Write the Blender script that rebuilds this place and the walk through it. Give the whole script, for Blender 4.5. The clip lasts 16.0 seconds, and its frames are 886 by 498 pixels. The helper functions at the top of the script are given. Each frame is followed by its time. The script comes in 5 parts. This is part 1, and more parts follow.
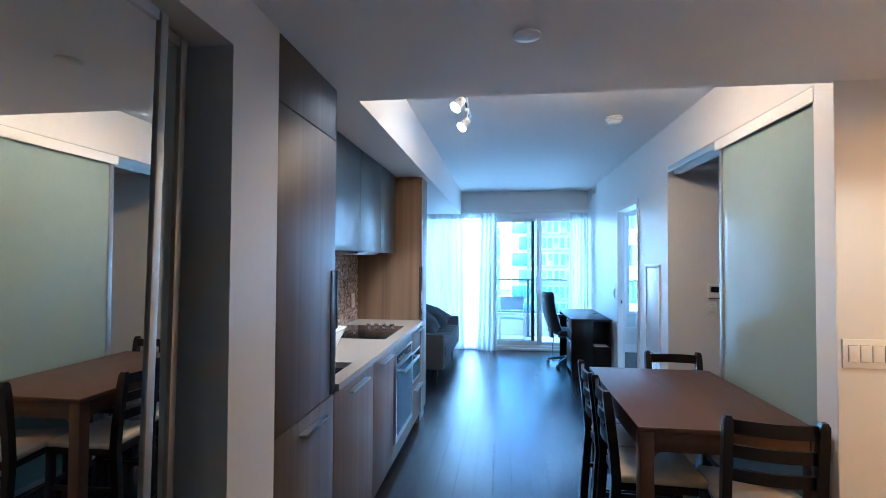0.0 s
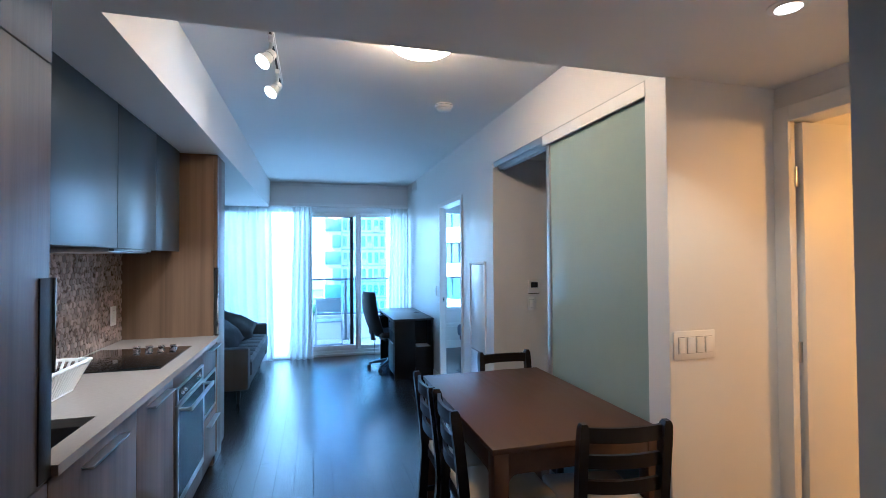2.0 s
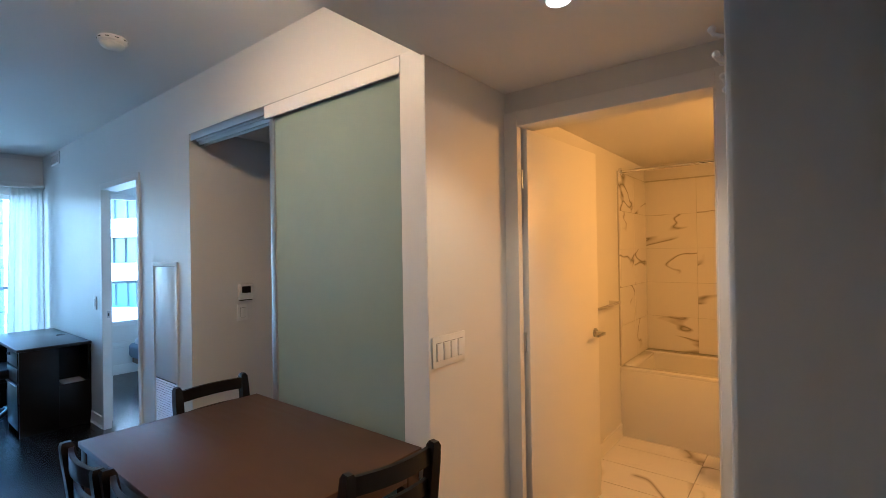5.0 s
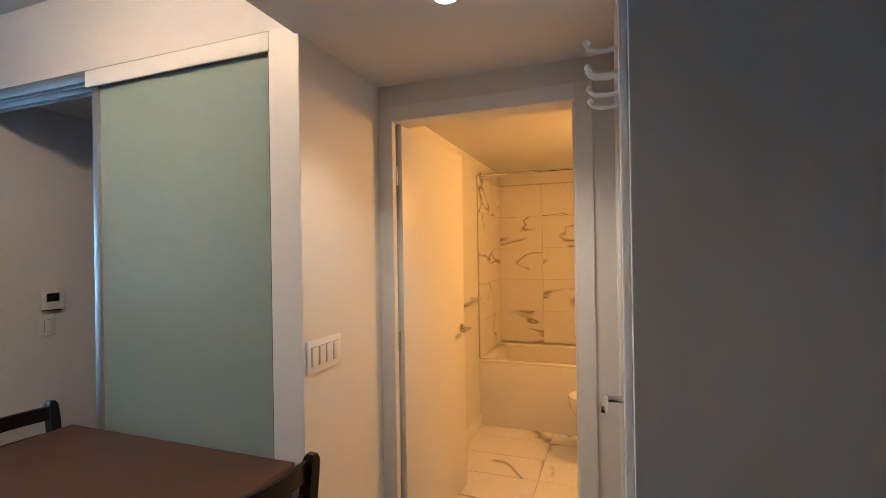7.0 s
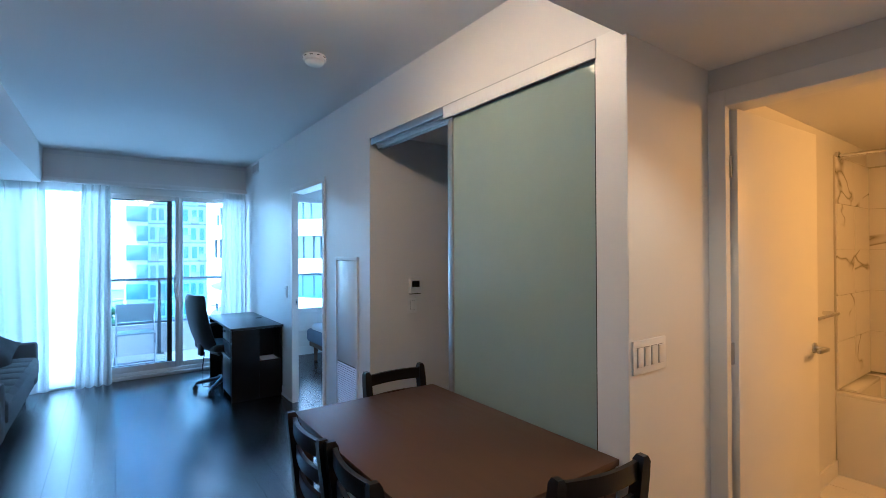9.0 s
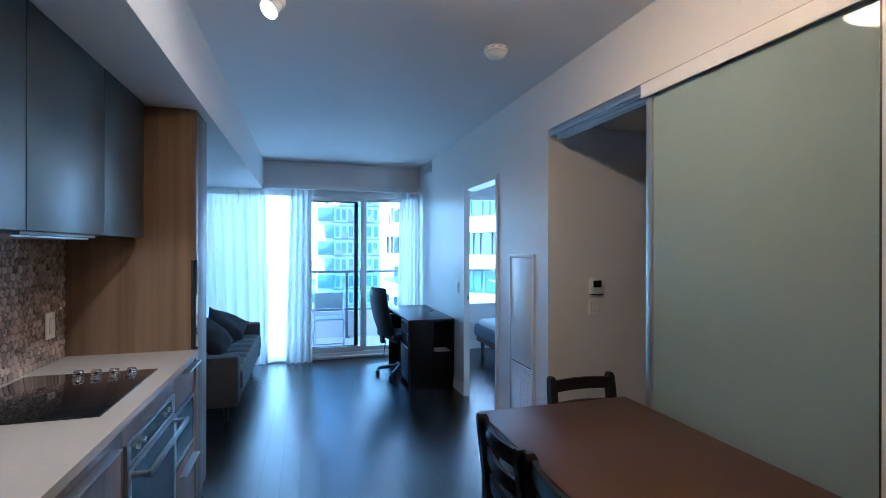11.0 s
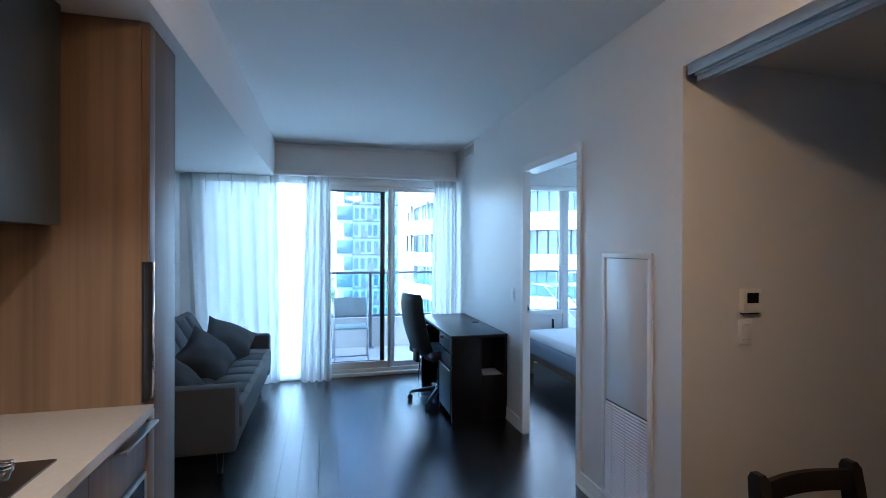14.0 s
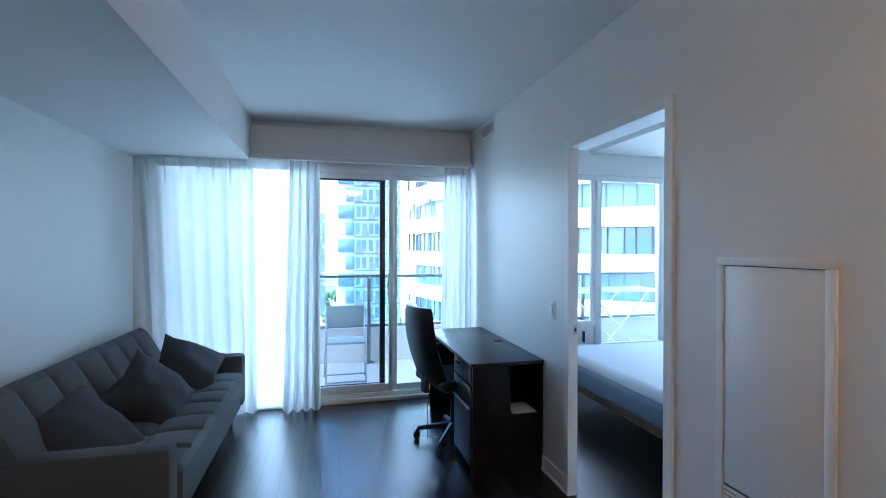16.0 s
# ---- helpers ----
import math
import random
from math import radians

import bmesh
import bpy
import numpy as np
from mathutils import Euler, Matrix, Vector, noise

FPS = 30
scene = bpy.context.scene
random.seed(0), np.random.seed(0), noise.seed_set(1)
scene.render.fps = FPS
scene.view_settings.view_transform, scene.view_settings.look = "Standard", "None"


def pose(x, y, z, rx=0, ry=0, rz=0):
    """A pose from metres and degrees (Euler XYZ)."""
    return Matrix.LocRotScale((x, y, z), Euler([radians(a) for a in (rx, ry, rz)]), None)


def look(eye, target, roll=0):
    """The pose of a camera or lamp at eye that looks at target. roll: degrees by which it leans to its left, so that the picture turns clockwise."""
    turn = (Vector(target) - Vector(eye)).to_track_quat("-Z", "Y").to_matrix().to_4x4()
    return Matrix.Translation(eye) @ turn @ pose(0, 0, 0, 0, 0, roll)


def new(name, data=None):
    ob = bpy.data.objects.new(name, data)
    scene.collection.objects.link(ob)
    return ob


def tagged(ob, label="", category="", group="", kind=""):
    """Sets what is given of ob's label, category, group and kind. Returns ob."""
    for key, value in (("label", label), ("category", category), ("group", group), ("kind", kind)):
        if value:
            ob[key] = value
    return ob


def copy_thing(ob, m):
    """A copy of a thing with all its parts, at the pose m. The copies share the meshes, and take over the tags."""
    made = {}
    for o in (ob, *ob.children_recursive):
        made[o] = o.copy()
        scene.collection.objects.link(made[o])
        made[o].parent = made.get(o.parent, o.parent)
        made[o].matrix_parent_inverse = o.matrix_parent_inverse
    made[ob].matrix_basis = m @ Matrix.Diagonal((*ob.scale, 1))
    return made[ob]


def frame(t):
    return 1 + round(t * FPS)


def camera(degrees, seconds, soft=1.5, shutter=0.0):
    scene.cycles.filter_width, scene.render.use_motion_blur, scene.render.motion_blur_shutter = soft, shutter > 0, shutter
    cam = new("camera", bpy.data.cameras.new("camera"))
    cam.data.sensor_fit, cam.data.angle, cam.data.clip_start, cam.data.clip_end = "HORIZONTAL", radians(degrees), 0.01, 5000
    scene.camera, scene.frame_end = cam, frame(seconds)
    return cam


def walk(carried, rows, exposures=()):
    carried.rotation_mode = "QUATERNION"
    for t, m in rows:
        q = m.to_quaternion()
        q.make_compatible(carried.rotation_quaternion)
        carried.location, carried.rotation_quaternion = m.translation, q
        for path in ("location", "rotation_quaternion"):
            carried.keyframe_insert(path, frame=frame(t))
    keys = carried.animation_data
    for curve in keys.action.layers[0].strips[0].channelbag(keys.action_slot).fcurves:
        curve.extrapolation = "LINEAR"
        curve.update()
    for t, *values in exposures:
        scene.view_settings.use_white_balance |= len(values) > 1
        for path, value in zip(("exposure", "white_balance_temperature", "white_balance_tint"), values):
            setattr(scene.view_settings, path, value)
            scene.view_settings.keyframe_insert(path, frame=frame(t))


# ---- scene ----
# camera and walk
cam = camera(87.4, 16.0, 0.6)
METRES, EYE, TURN = 3.44, 1.475, 7.3
ROWS = [
    (0.0, 0.0, 0.0, 0.0, -0.01, 1.32, -0.31),
    (0.5, 0.005, 0.0382, -0.002, -8.55, 1.22, -0.01),
    (1.0, 0.0087, 0.0796, -0.0016, -15.86, 1.25, 0.23),
    (1.5, 0.009, 0.1116, -0.0007, -18.79, 1.17, 0.31),
    (2.0, 0.0037, 0.1458, -0.0012, -22.77, 1.12, 0.36),
    (2.5, -0.0043, 0.1708, -0.0005, -26.77, 1.06, 0.49),
    (3.0, -0.0034, 0.1908, -0.0008, -29.97, 0.87, 0.63),
    (3.5, 0.0129, 0.2203, -0.0023, -33.92, 0.69, 0.71),
    (4.0, 0.0336, 0.2495, 0.0003, -41.82, 0.6, 0.81),
    (4.5, 0.0452, 0.2666, 0.0031, -48.86, 0.49, 0.87),
    (5.0, 0.0476, 0.2851, 0.0031, -59.23, 0.27, 0.92),
    (7.5, 0.0428, 0.3234, 0.0008, -70.12, 0.09, 0.86),
    (8.0, 0.0372, 0.329, 0.0002, -60.19, 0.19, 0.71),
    (8.5, 0.03, 0.3355, -0.0003, -51.23, 0.33, 0.5),
    (9.0, 0.0201, 0.3441, -0.0009, -42.88, 0.4, 0.25),
    (9.5, 0.0114, 0.3505, 0.0001, -35.08, 0.39, 0.15),
    (10.0, 0.0064, 0.3536, 0.0003, -29.34, 0.36, 0.08),
    (12.5, 0.0219, 0.5329, -0.0024, -21.7, -0.11, -0.19),
    (13.0, 0.0295, 0.5856, -0.0031, -21.14, -0.08, -0.18),
    (13.5, 0.0329, 0.6396, -0.0026, -21.48, -0.07, -0.24),
    (14.0, 0.0459, 0.6897, -0.0038, -21.53, -0.13, -0.21),
    (14.5, 0.0702, 0.7518, 0.002, -21.34, -0.21, -0.18),
    (15.0, 0.0874, 0.8126, 0.0005, -20.97, -0.19, -0.21),
    (15.5, 0.1008, 0.8801, 0.0028, -21.28, -0.24, -0.19),
    (16.0, 0.1161, 0.946, -0.0002, -21.29, -0.29, -0.17),
]
PATH = [(t, pose(0, 0, EYE, 0, 0, TURN) @ pose(METRES * x, METRES * y, METRES * z, 90 + pitch, roll, yaw)) for t, x, y, z, yaw, pitch, roll in ROWS]
PATH += [(5.2, pose(0.042, 1.022, 1.475, 90.35, 0.95, -56.5)), (6.5, pose(0.045, 1.085, 1.472, 90.2, 0.95, -72.4)), (7.3, pose(0.020, 1.118, 1.47, 90.1, 0.88, -66.2))]
PATH.sort(key=lambda row: row[0])
LIGHT = [(0.0, 4.3, 3900, 0), (2.5, 3.92, 4000, 0), (5.0, 3.75, 4250, 0), (7.5, 3.93, 4150, -1), (10.0, 3.57, 3950, 0), (12.5, 3.6, 4250, 3), (16.0, 3.6, 4750, 5)]
walk(cam, PATH, LIGHT)

# world and sun
sky_world = bpy.data.worlds.new("sky")
scene.world = sky_world
sky_world.use_nodes = True
wn = sky_world.node_tree
sky = wn.nodes.new("ShaderNodeTexSky")
sky.sky_type, sky.sun_disc = "NISHITA", False
sky.sun_elevation, sky.sun_rotation = radians(60), radians(262)
wn.nodes["Background"].inputs[1].default_value = 0.15
wn.links.new(sky.outputs[0], wn.nodes["Background"].inputs[0])
sun = new("sun", bpy.data.lights.new("sun", "SUN"))
sun.data.energy, sun.data.angle, sun.data.color = 3.6, radians(0.5), (1, 0.96, 0.91)
sun.matrix_world = look((0, 0, 30), (17, 2.5, 0))


def lamp(name, kind, m, watts, colour, size=0.1, spot=60):
    data = bpy.data.lights.new(name, kind)
    data.energy, data.color = watts, colour
    if kind == "AREA":
        data.shape, data.size = "DISK", size
    else:
        data.shadow_soft_size = size
    if kind == "SPOT":
        data.spot_size, data.spot_blend = radians(spot), 0.6
    ob = new(name, data)
    ob.matrix_world = m
    return ob


WARM, AMBER = (1.0, 0.60, 0.29), (1.0, 0.335, 0.035)
lamp("downlight_glow", "SPOT", pose(1.335, 1.56, 2.224), 3.3, WARM, 0.04, 120)
lamp("bath_glow", "AREA", look((3.0, 0.62, 2.05), (3.1, 1.9, 0.9)), 1.9, AMBER, 0.35)
def window_fill(x0, x1, z0, z1, y, watts):
    """Area lamp added in place of sky light at a window's opening, facing into the room."""
    data = bpy.data.lights.new("window_fill", "AREA")
    data.shape, data.size, data.size_y, data.energy, data.color = "RECTANGLE", x1 - x0, z1 - z0, watts, (0.84, 0.96, 1.0)
    ob = new("window_fill", data)
    ob.matrix_world = look(((x0 + x1) / 2, y, (z0 + z1) / 2), ((x0 + x1) / 2, y - 1, (z0 + z1) / 2))


window_fill(-1.40, -0.68, 0.1, 2.15, 8.0, 1.2)
window_fill(-0.64, -0.36, 0.1, 2.15, 7.9, 2.1)
window_fill(1.08, 1.32, 0.1, 2.15, 7.9, 1.0)
window_fill(3.85, 5.1, 0.45, 2.2, 7.93, 5)
for ly in (2.97, 3.41):
    lamp("track_glow", "SPOT", look((-0.33, ly, 2.40), (-0.82, ly + 0.12, 0.93)), 5.5, (1.0, 0.72, 0.47), 0.02, 74)
for ly in (2.35, 3.3):
    lamp("cabinet_glow", "SPOT", pose(-1.12, ly, 1.515), 0.8, (1.0, 0.72, 0.48), 0.025, 130)


# helpers
def box(bm, x0, x1, y0, y1, z0, z1, bev=0.0, seg=2):
    m = Matrix.Translation(((x0 + x1) / 2, (y0 + y1) / 2, (z0 + z1) / 2)) @ Matrix.Diagonal((abs(x1 - x0), abs(y1 - y0), abs(z1 - z0), 1))
    vs = bmesh.ops.create_cube(bm, size=1, matrix=m)["verts"]
    if bev:
        es = list({e for v in vs for e in v.link_edges})
        bmesh.ops.bevel(bm, geom=es, offset=bev, segments=seg, affect="EDGES", profile=0.5)
    return bm


def rod(bm, p, q, r, r2=None, seg=14):
    p, q = Vector(p), Vector(q)
    turn = (q - p).to_track_quat("Z", "Y").to_matrix().to_4x4()
    bmesh.ops.create_cone(bm, cap_ends=True, segments=seg, radius1=r, radius2=r if r2 is None else r2, depth=(q - p).length, matrix=Matrix.Translation((p + q) / 2) @ turn)
    return bm


def tube(bm, pts, r, seg=8):
    pts = [Vector(p) for p in pts]
    rings = []
    for i, p in enumerate(pts):
        d = (pts[min(i + 1, len(pts) - 1)] - pts[max(i - 1, 0)]).normalized()
        q = d.to_track_quat("Z", "Y")
        rings.append([bm.verts.new(p + q @ Vector((r * math.cos(a), r * math.sin(a), 0))) for a in [2 * math.pi * k / seg for k in range(seg)]])
    for a, b in zip(rings, rings[1:]):
        for k in range(seg):
            bm.faces.new((a[k], a[(k + 1) % seg], b[(k + 1) % seg], b[k]))
    bm.faces.new(list(reversed(rings[0])))
    bm.faces.new(rings[-1])
    return bm


def lathe(bm, cx, cy, prof, seg=28):
    rings = [[bm.verts.new((cx + r * math.cos(2 * math.pi * k / seg), cy + r * math.sin(2 * math.pi * k / seg), z)) for k in range(seg)] for r, z in prof]
    for a, b in zip(rings, rings[1:]):
        for k in range(seg):
            bm.faces.new((a[k], a[(k + 1) % seg], b[(k + 1) % seg], b[k]))
    bm.faces.new(rings[0])
    bm.faces.new(rings[-1])
    return bm


def prism(bm, pts, axis, a, b):
    """Extrude a closed outline of 2D points along an axis from a to b."""
    def at(p, v):
        return {"x": (v, p[0], p[1]), "y": (p[0], v, p[1]), "z": (p[0], p[1], v)}[axis]
    lo, hi = [bm.verts.new(at(p, a)) for p in pts], [bm.verts.new(at(p, b)) for p in pts]
    n = len(pts)
    for k in range(n):
        bm.faces.new((lo[k], lo[(k + 1) % n], hi[(k + 1) % n], hi[k]))
    bm.faces.new(list(reversed(lo)))
    bm.faces.new(hi)
    return bm


def mesh_of(name, bm, material, smooth=True):
    bmesh.ops.recalc_face_normals(bm, faces=bm.faces[:])
    me = bpy.data.meshes.new(name)
    bm.to_mesh(me)
    bm.free()
    me.materials.append(material)
    if smooth:
        me.shade_smooth()
        me.set_sharp_from_angle(angle=radians(35))
    return me


ORIGIN = {}


def thing(name, x, y, z, label, category, group="", rz=0):
    ob = new(name)
    ob.empty_display_size = 0.1
    ob.matrix_basis = pose(x, y, z, 0, 0, rz)
    ORIGIN[ob.name] = Vector((x, y, z))
    return tagged(ob, label, category, group)


def part(name, bm, material, parent, label="", local=False, smooth=True):
    """A mesh under a thing or part; its bmesh is in world places unless local."""
    o = ORIGIN.get(parent.name, Vector())
    if not local:
        bmesh.ops.translate(bm, verts=bm.verts[:], vec=-o)
    ob = new(name, mesh_of(name, bm, material, smooth))
    ob.parent = parent
    if not local:
        ORIGIN[ob.name] = o
    return tagged(ob, label)


def single(name, bm, material, label="", category="", kind="", group="", smooth=True):
    vs = [v.co for v in bm.verts]
    o = Vector([(min(v[i] for v in vs) + max(v[i] for v in vs)) / 2 for i in range(2)] + [min(v[2] for v in vs)])
    bmesh.ops.translate(bm, verts=bm.verts[:], vec=-o)
    ob = new(name, mesh_of(name, bm, material, smooth))
    ob.location = o
    ORIGIN[ob.name] = o
    return tagged(ob, label, category, group, kind)


def B(*boxes, bev=0.0):
    bm = bmesh.new()
    for b in boxes:
        box(bm, *b, bev=bev)
    return bm


# materials
def mat(name, col, rough=0.5, metal=0.0, var=0.12, scale=3.0, bump=0.03, bscale=90.0, stretch=(1, 1, 1), spec=0.5, coat=0.0, rand=0.0):
    m = bpy.data.materials.new(name)
    m.use_nodes = True
    nt = m.node_tree
    p = nt.nodes["Principled BSDF"]
    tc, mp = nt.nodes.new("ShaderNodeTexCoord"), nt.nodes.new("ShaderNodeMapping")
    mp.inputs["Scale"].default_value = stretch
    nt.links.new(tc.outputs["Object"], mp.inputs[0])
    big, fine = nt.nodes.new("ShaderNodeTexNoise"), nt.nodes.new("ShaderNodeTexNoise")
    big.inputs["Scale"].default_value, fine.inputs["Scale"].default_value = scale, bscale
    big.inputs["Detail"].default_value, fine.inputs["Detail"].default_value = 5, 3
    vec = mp.outputs[0]
    if rand:
        oi, add, mul = nt.nodes.new("ShaderNodeObjectInfo"), nt.nodes.new("ShaderNodeVectorMath"), nt.nodes.new("ShaderNodeMath")
        mul.operation, mul.inputs[1].default_value = "MULTIPLY", 37.0
        nt.links.new(oi.outputs["Random"], mul.inputs[0])
        nt.links.new(mp.outputs[0], add.inputs[0])
        nt.links.new(mul.outputs[0], add.inputs[1])
        vec = add.outputs[0]
    nt.links.new(vec, big.inputs["Vector"])
    nt.links.new(vec, fine.inputs["Vector"])
    mix = nt.nodes.new("ShaderNodeMix")
    mix.data_type = "RGBA"
    mix.inputs[6].default_value = (*[c * (1 - var) for c in col], 1)
    mix.inputs[7].default_value = (*[min(1, c * (1 + var)) for c in col], 1)
    nt.links.new(big.outputs[0], mix.inputs[0])
    out = mix.outputs[2]
    if rand:
        hs = nt.nodes.new("ShaderNodeHueSaturation")
        rng = nt.nodes.new("ShaderNodeMapRange")
        rng.inputs[3].default_value, rng.inputs[4].default_value = 1 - rand, 1 + rand
        nt.links.new(oi.outputs["Random"], rng.inputs[0])
        nt.links.new(rng.outputs[0], hs.inputs["Value"])
        nt.links.new(out, hs.inputs["Color"])
        out = hs.outputs[0]
    nt.links.new(out, p.inputs["Base Color"])
    rr = nt.nodes.new("ShaderNodeMapRange")
    rr.inputs[3].default_value, rr.inputs[4].default_value = max(0.02, rough * 0.85), min(1, rough * 1.15)
    nt.links.new(big.outputs[0], rr.inputs[0])
    nt.links.new(rr.outputs[0], p.inputs["Roughness"])
    p.inputs["Metallic"].default_value = metal
    p.inputs["Specular IOR Level"].default_value = spec
    p.inputs["Coat Weight"].default_value = coat
    if bump:
        bp = nt.nodes.new("ShaderNodeBump")
        bp.inputs["Strength"].default_value, bp.inputs["Distance"].default_value = bump, 0.01
        nt.links.new(fine.outputs[0], bp.inputs["Height"])
        nt.links.new(bp.outputs[0], p.inputs["Normal"])
    return m


def glow(name, col, strength):
    m = bpy.data.materials.new(name)
    m.use_nodes = True
    p = m.node_tree.nodes["Principled BSDF"]
    p.inputs["Base Color"].default_value = (0.8, 0.8, 0.78, 1)
    p.inputs["Emission Color"].default_value = (*col, 1)
    p.inputs["Emission Strength"].default_value = strength
    return m


def glassy(name, col=(1, 1, 1), rough=0.0):
    m = bpy.data.materials.new(name)
    m.use_nodes = True
    nt = m.node_tree
    nt.nodes.remove(nt.nodes["Principled BSDF"])
    tr, gl, mx, fr = [nt.nodes.new("ShaderNode" + k) for k in ("BsdfTransparent", "BsdfGlossy", "MixShader", "Fresnel")]
    tr.inputs[0].default_value = (*col, 1)
    gl.inputs["Roughness"].default_value = rough
    fr.inputs[0].default_value = 1.45
    nt.links.new(fr.outputs[0], mx.inputs[0])
    nt.links.new(tr.outputs[0], mx.inputs[1])
    nt.links.new(gl.outputs[0], mx.inputs[2])
    nt.links.new(mx.outputs[0], nt.nodes["Material Output"].inputs[0])
    return m


def veiled(name, col, clear, through_light):
    """Cloth or frosted sheet that passes light: part clear, part scattering."""
    m = mat(name, col, 0.85, 0, 0.06, 8, 0.05, 300)
    nt = m.node_tree
    p = nt.nodes["Principled BSDF"]
    tl, tr, m1, m2 = [nt.nodes.new("ShaderNode" + k) for k in ("BsdfTranslucent", "BsdfTransparent", "MixShader", "MixShader")]
    tl.inputs[0].default_value = (*col, 1)
    m1.inputs[0].default_value, m2.inputs[0].default_value = through_light, clear
    nt.links.new(p.outputs[0], m1.inputs[1])
    nt.links.new(tl.outputs[0], m1.inputs[2])
    nt.links.new(m1.outputs[0], m2.inputs[1])
    nt.links.new(tr.outputs[0], m2.inputs[2])
    nt.links.new(m2.outputs[0], nt.nodes["Material Output"].inputs[0])
    return m


PAINT = mat("wall_paint", (0.73, 0.72, 0.70), 0.42, 0, 0.03, 1.2, 0.04, 220)
CEIL = mat("ceiling_paint", (0.77, 0.76, 0.75), 0.75, 0, 0.03, 1.0, 0.05, 160)
TRIM = mat("trim_paint", (0.79, 0.78, 0.76), 0.38, 0, 0.03, 2, 0.02, 60)
PLANK = mat("dark_oak", (0.016, 0.013, 0.012), 0.25, 0, 0.45, 5, 0.12, 40, (6, 0.6, 1), 0.95, 0, 0.3)
SCREED = mat("floor_gap", (0.012, 0.01, 0.009), 0.8)
WALNUT = mat("grey_walnut", (0.098, 0.074, 0.057), 0.45, 0, 0.18, 5, 0.05, 30, (2.2, 2.2, 0.25))
WALNUT_LIGHT = mat("oak_panel", (0.172, 0.112, 0.066), 0.45, 0, 0.15, 5, 0.05, 30, (3, 3, 0.3))


def grain(m, cross, along, low, high):
    """Broad boards and fine vertical streaks over a wood's own colour."""
    nt = m.node_tree
    p = nt.nodes["Principled BSDF"]
    old = p.inputs["Base Color"].links[0].from_socket
    tc = nt.nodes.new("ShaderNodeTexCoord")
    total = old
    for k, (c, a, lo, hi) in enumerate(((cross, along, low, high), (cross * 6, along * 1.4, 0.80, 1.18))):
        mp, ns, rg, mx = [nt.nodes.new("ShaderNode" + n) for n in ("Mapping", "TexNoise", "MapRange", "Mix")]
        mp.inputs["Scale"].default_value = (c, c, a)
        ns.inputs["Scale"].default_value, ns.inputs["Detail"].default_value, ns.inputs["Distortion"].default_value = 1.0, 4, 0.4
        rg.inputs[1].default_value, rg.inputs[2].default_value, rg.inputs[3].default_value, rg.inputs[4].default_value = 0.3, 0.7, lo, hi
        mx.data_type, mx.blend_type, mx.inputs[0].default_value = "RGBA", "MULTIPLY", 1.0
        nt.links.new(tc.outputs["Object"], mp.inputs[0])
        nt.links.new(mp.outputs[0], ns.inputs["Vector"])
        nt.links.new(ns.outputs[0], rg.inputs[0])
        nt.links.new(total, mx.inputs[6])
        nt.links.new(rg.outputs[0], mx.inputs[7])
        total = mx.outputs[2]
    nt.links.new(total, p.inputs["Base Color"])


grain(WALNUT, 6, 0.35, 0.75, 1.25)
grain(WALNUT_LIGHT, 5.5, 0.28, 0.78, 1.24)
SLATE = mat("slate_lacquer", (0.036, 0.047, 0.056), 0.33, 0, 0.02, 2, 0, 80)
QUARTZ = mat("quartz_top", (0.275, 0.245, 0.215), 0.25, 0, 0.06, 60, 0.01, 200)
STEEL = mat("brushed_steel", (0.52, 0.53, 0.54), 0.3, 1, 0.08, 6, 0.05, 60, (1, 12, 12))
ALU = mat("anodised_aluminium", (0.52, 0.52, 0.52), 0.48, 1, 0.05, 4, 0.02, 80)
OVENSTEEL = mat("satin_steel", (0.42, 0.43, 0.44), 0.3, 1, 0.08, 6, 0.04, 60, (1, 12, 12))
SCREEN = veiled("insect_screen", (0.03, 0.03, 0.032), 0.82, 0.0)
CHAIRGREY = mat("grey_plastic", (0.27, 0.31, 0.32), 0.5, 0, 0.05, 8)
OVENGLASS = mat("oven_glass", (0.006, 0.009, 0.012), 0.22, 0, 0.05, 3, 0, 90, (1, 1, 1), 0.04)
# grey that paints the shade of narrow gaps
GAP = mat("gap_shade_grey", (0.16, 0.16, 0.155), 0.9)
CHROME = mat("chrome", (0.75, 0.75, 0.76), 0.08, 1, 0.02, 3, 0)
BLACKGLASS = mat("black_glass", (0.008, 0.008, 0.009), 0.04, 0, 0.05, 3, 0)
BLACK = mat("black_plastic", (0.015, 0.015, 0.016), 0.4, 0, 0.15, 8, 0.05, 120)
WHITE = mat("white_plastic", (0.78, 0.78, 0.76), 0.3, 0, 0.03, 6, 0.01, 90)
TABLEWOOD = mat("red_brown_table", (0.066, 0.033, 0.019), 0.42, 0, 0.3, 4, 0.03, 40, (8, 0.7, 8), 0.4)
CHAIRWOOD = mat("black_brown_wood", (0.008, 0.006, 0.0055), 0.34, 0, 0.3, 6, 0.04, 40, (5, 5, 1), 0.32)
CREAM = mat("cream_cloth", (0.5, 0.44, 0.35), 0.9, 0, 0.1, 20, 0.3, 400)
SOFACLOTH = mat("charcoal_weave", (0.095, 0.099, 0.104), 0.95, 0, 0.14, 12, 0.4, 500)
PILLOW = mat("dark_weave", (0.045, 0.048, 0.053), 0.95, 0, 0.14, 14, 0.4, 500)
DESKWOOD = mat("espresso_laminate", (0.008, 0.0065, 0.006), 0.33, 0, 0.2, 3, 0.01, 20, (4, 1, 4), 0.22)
DESKTOP = mat("espresso_desktop", (0.010, 0.008, 0.0075), 0.34, 0, 0.1, 1.5, 0, 20, (4, 1, 4), 0.6)
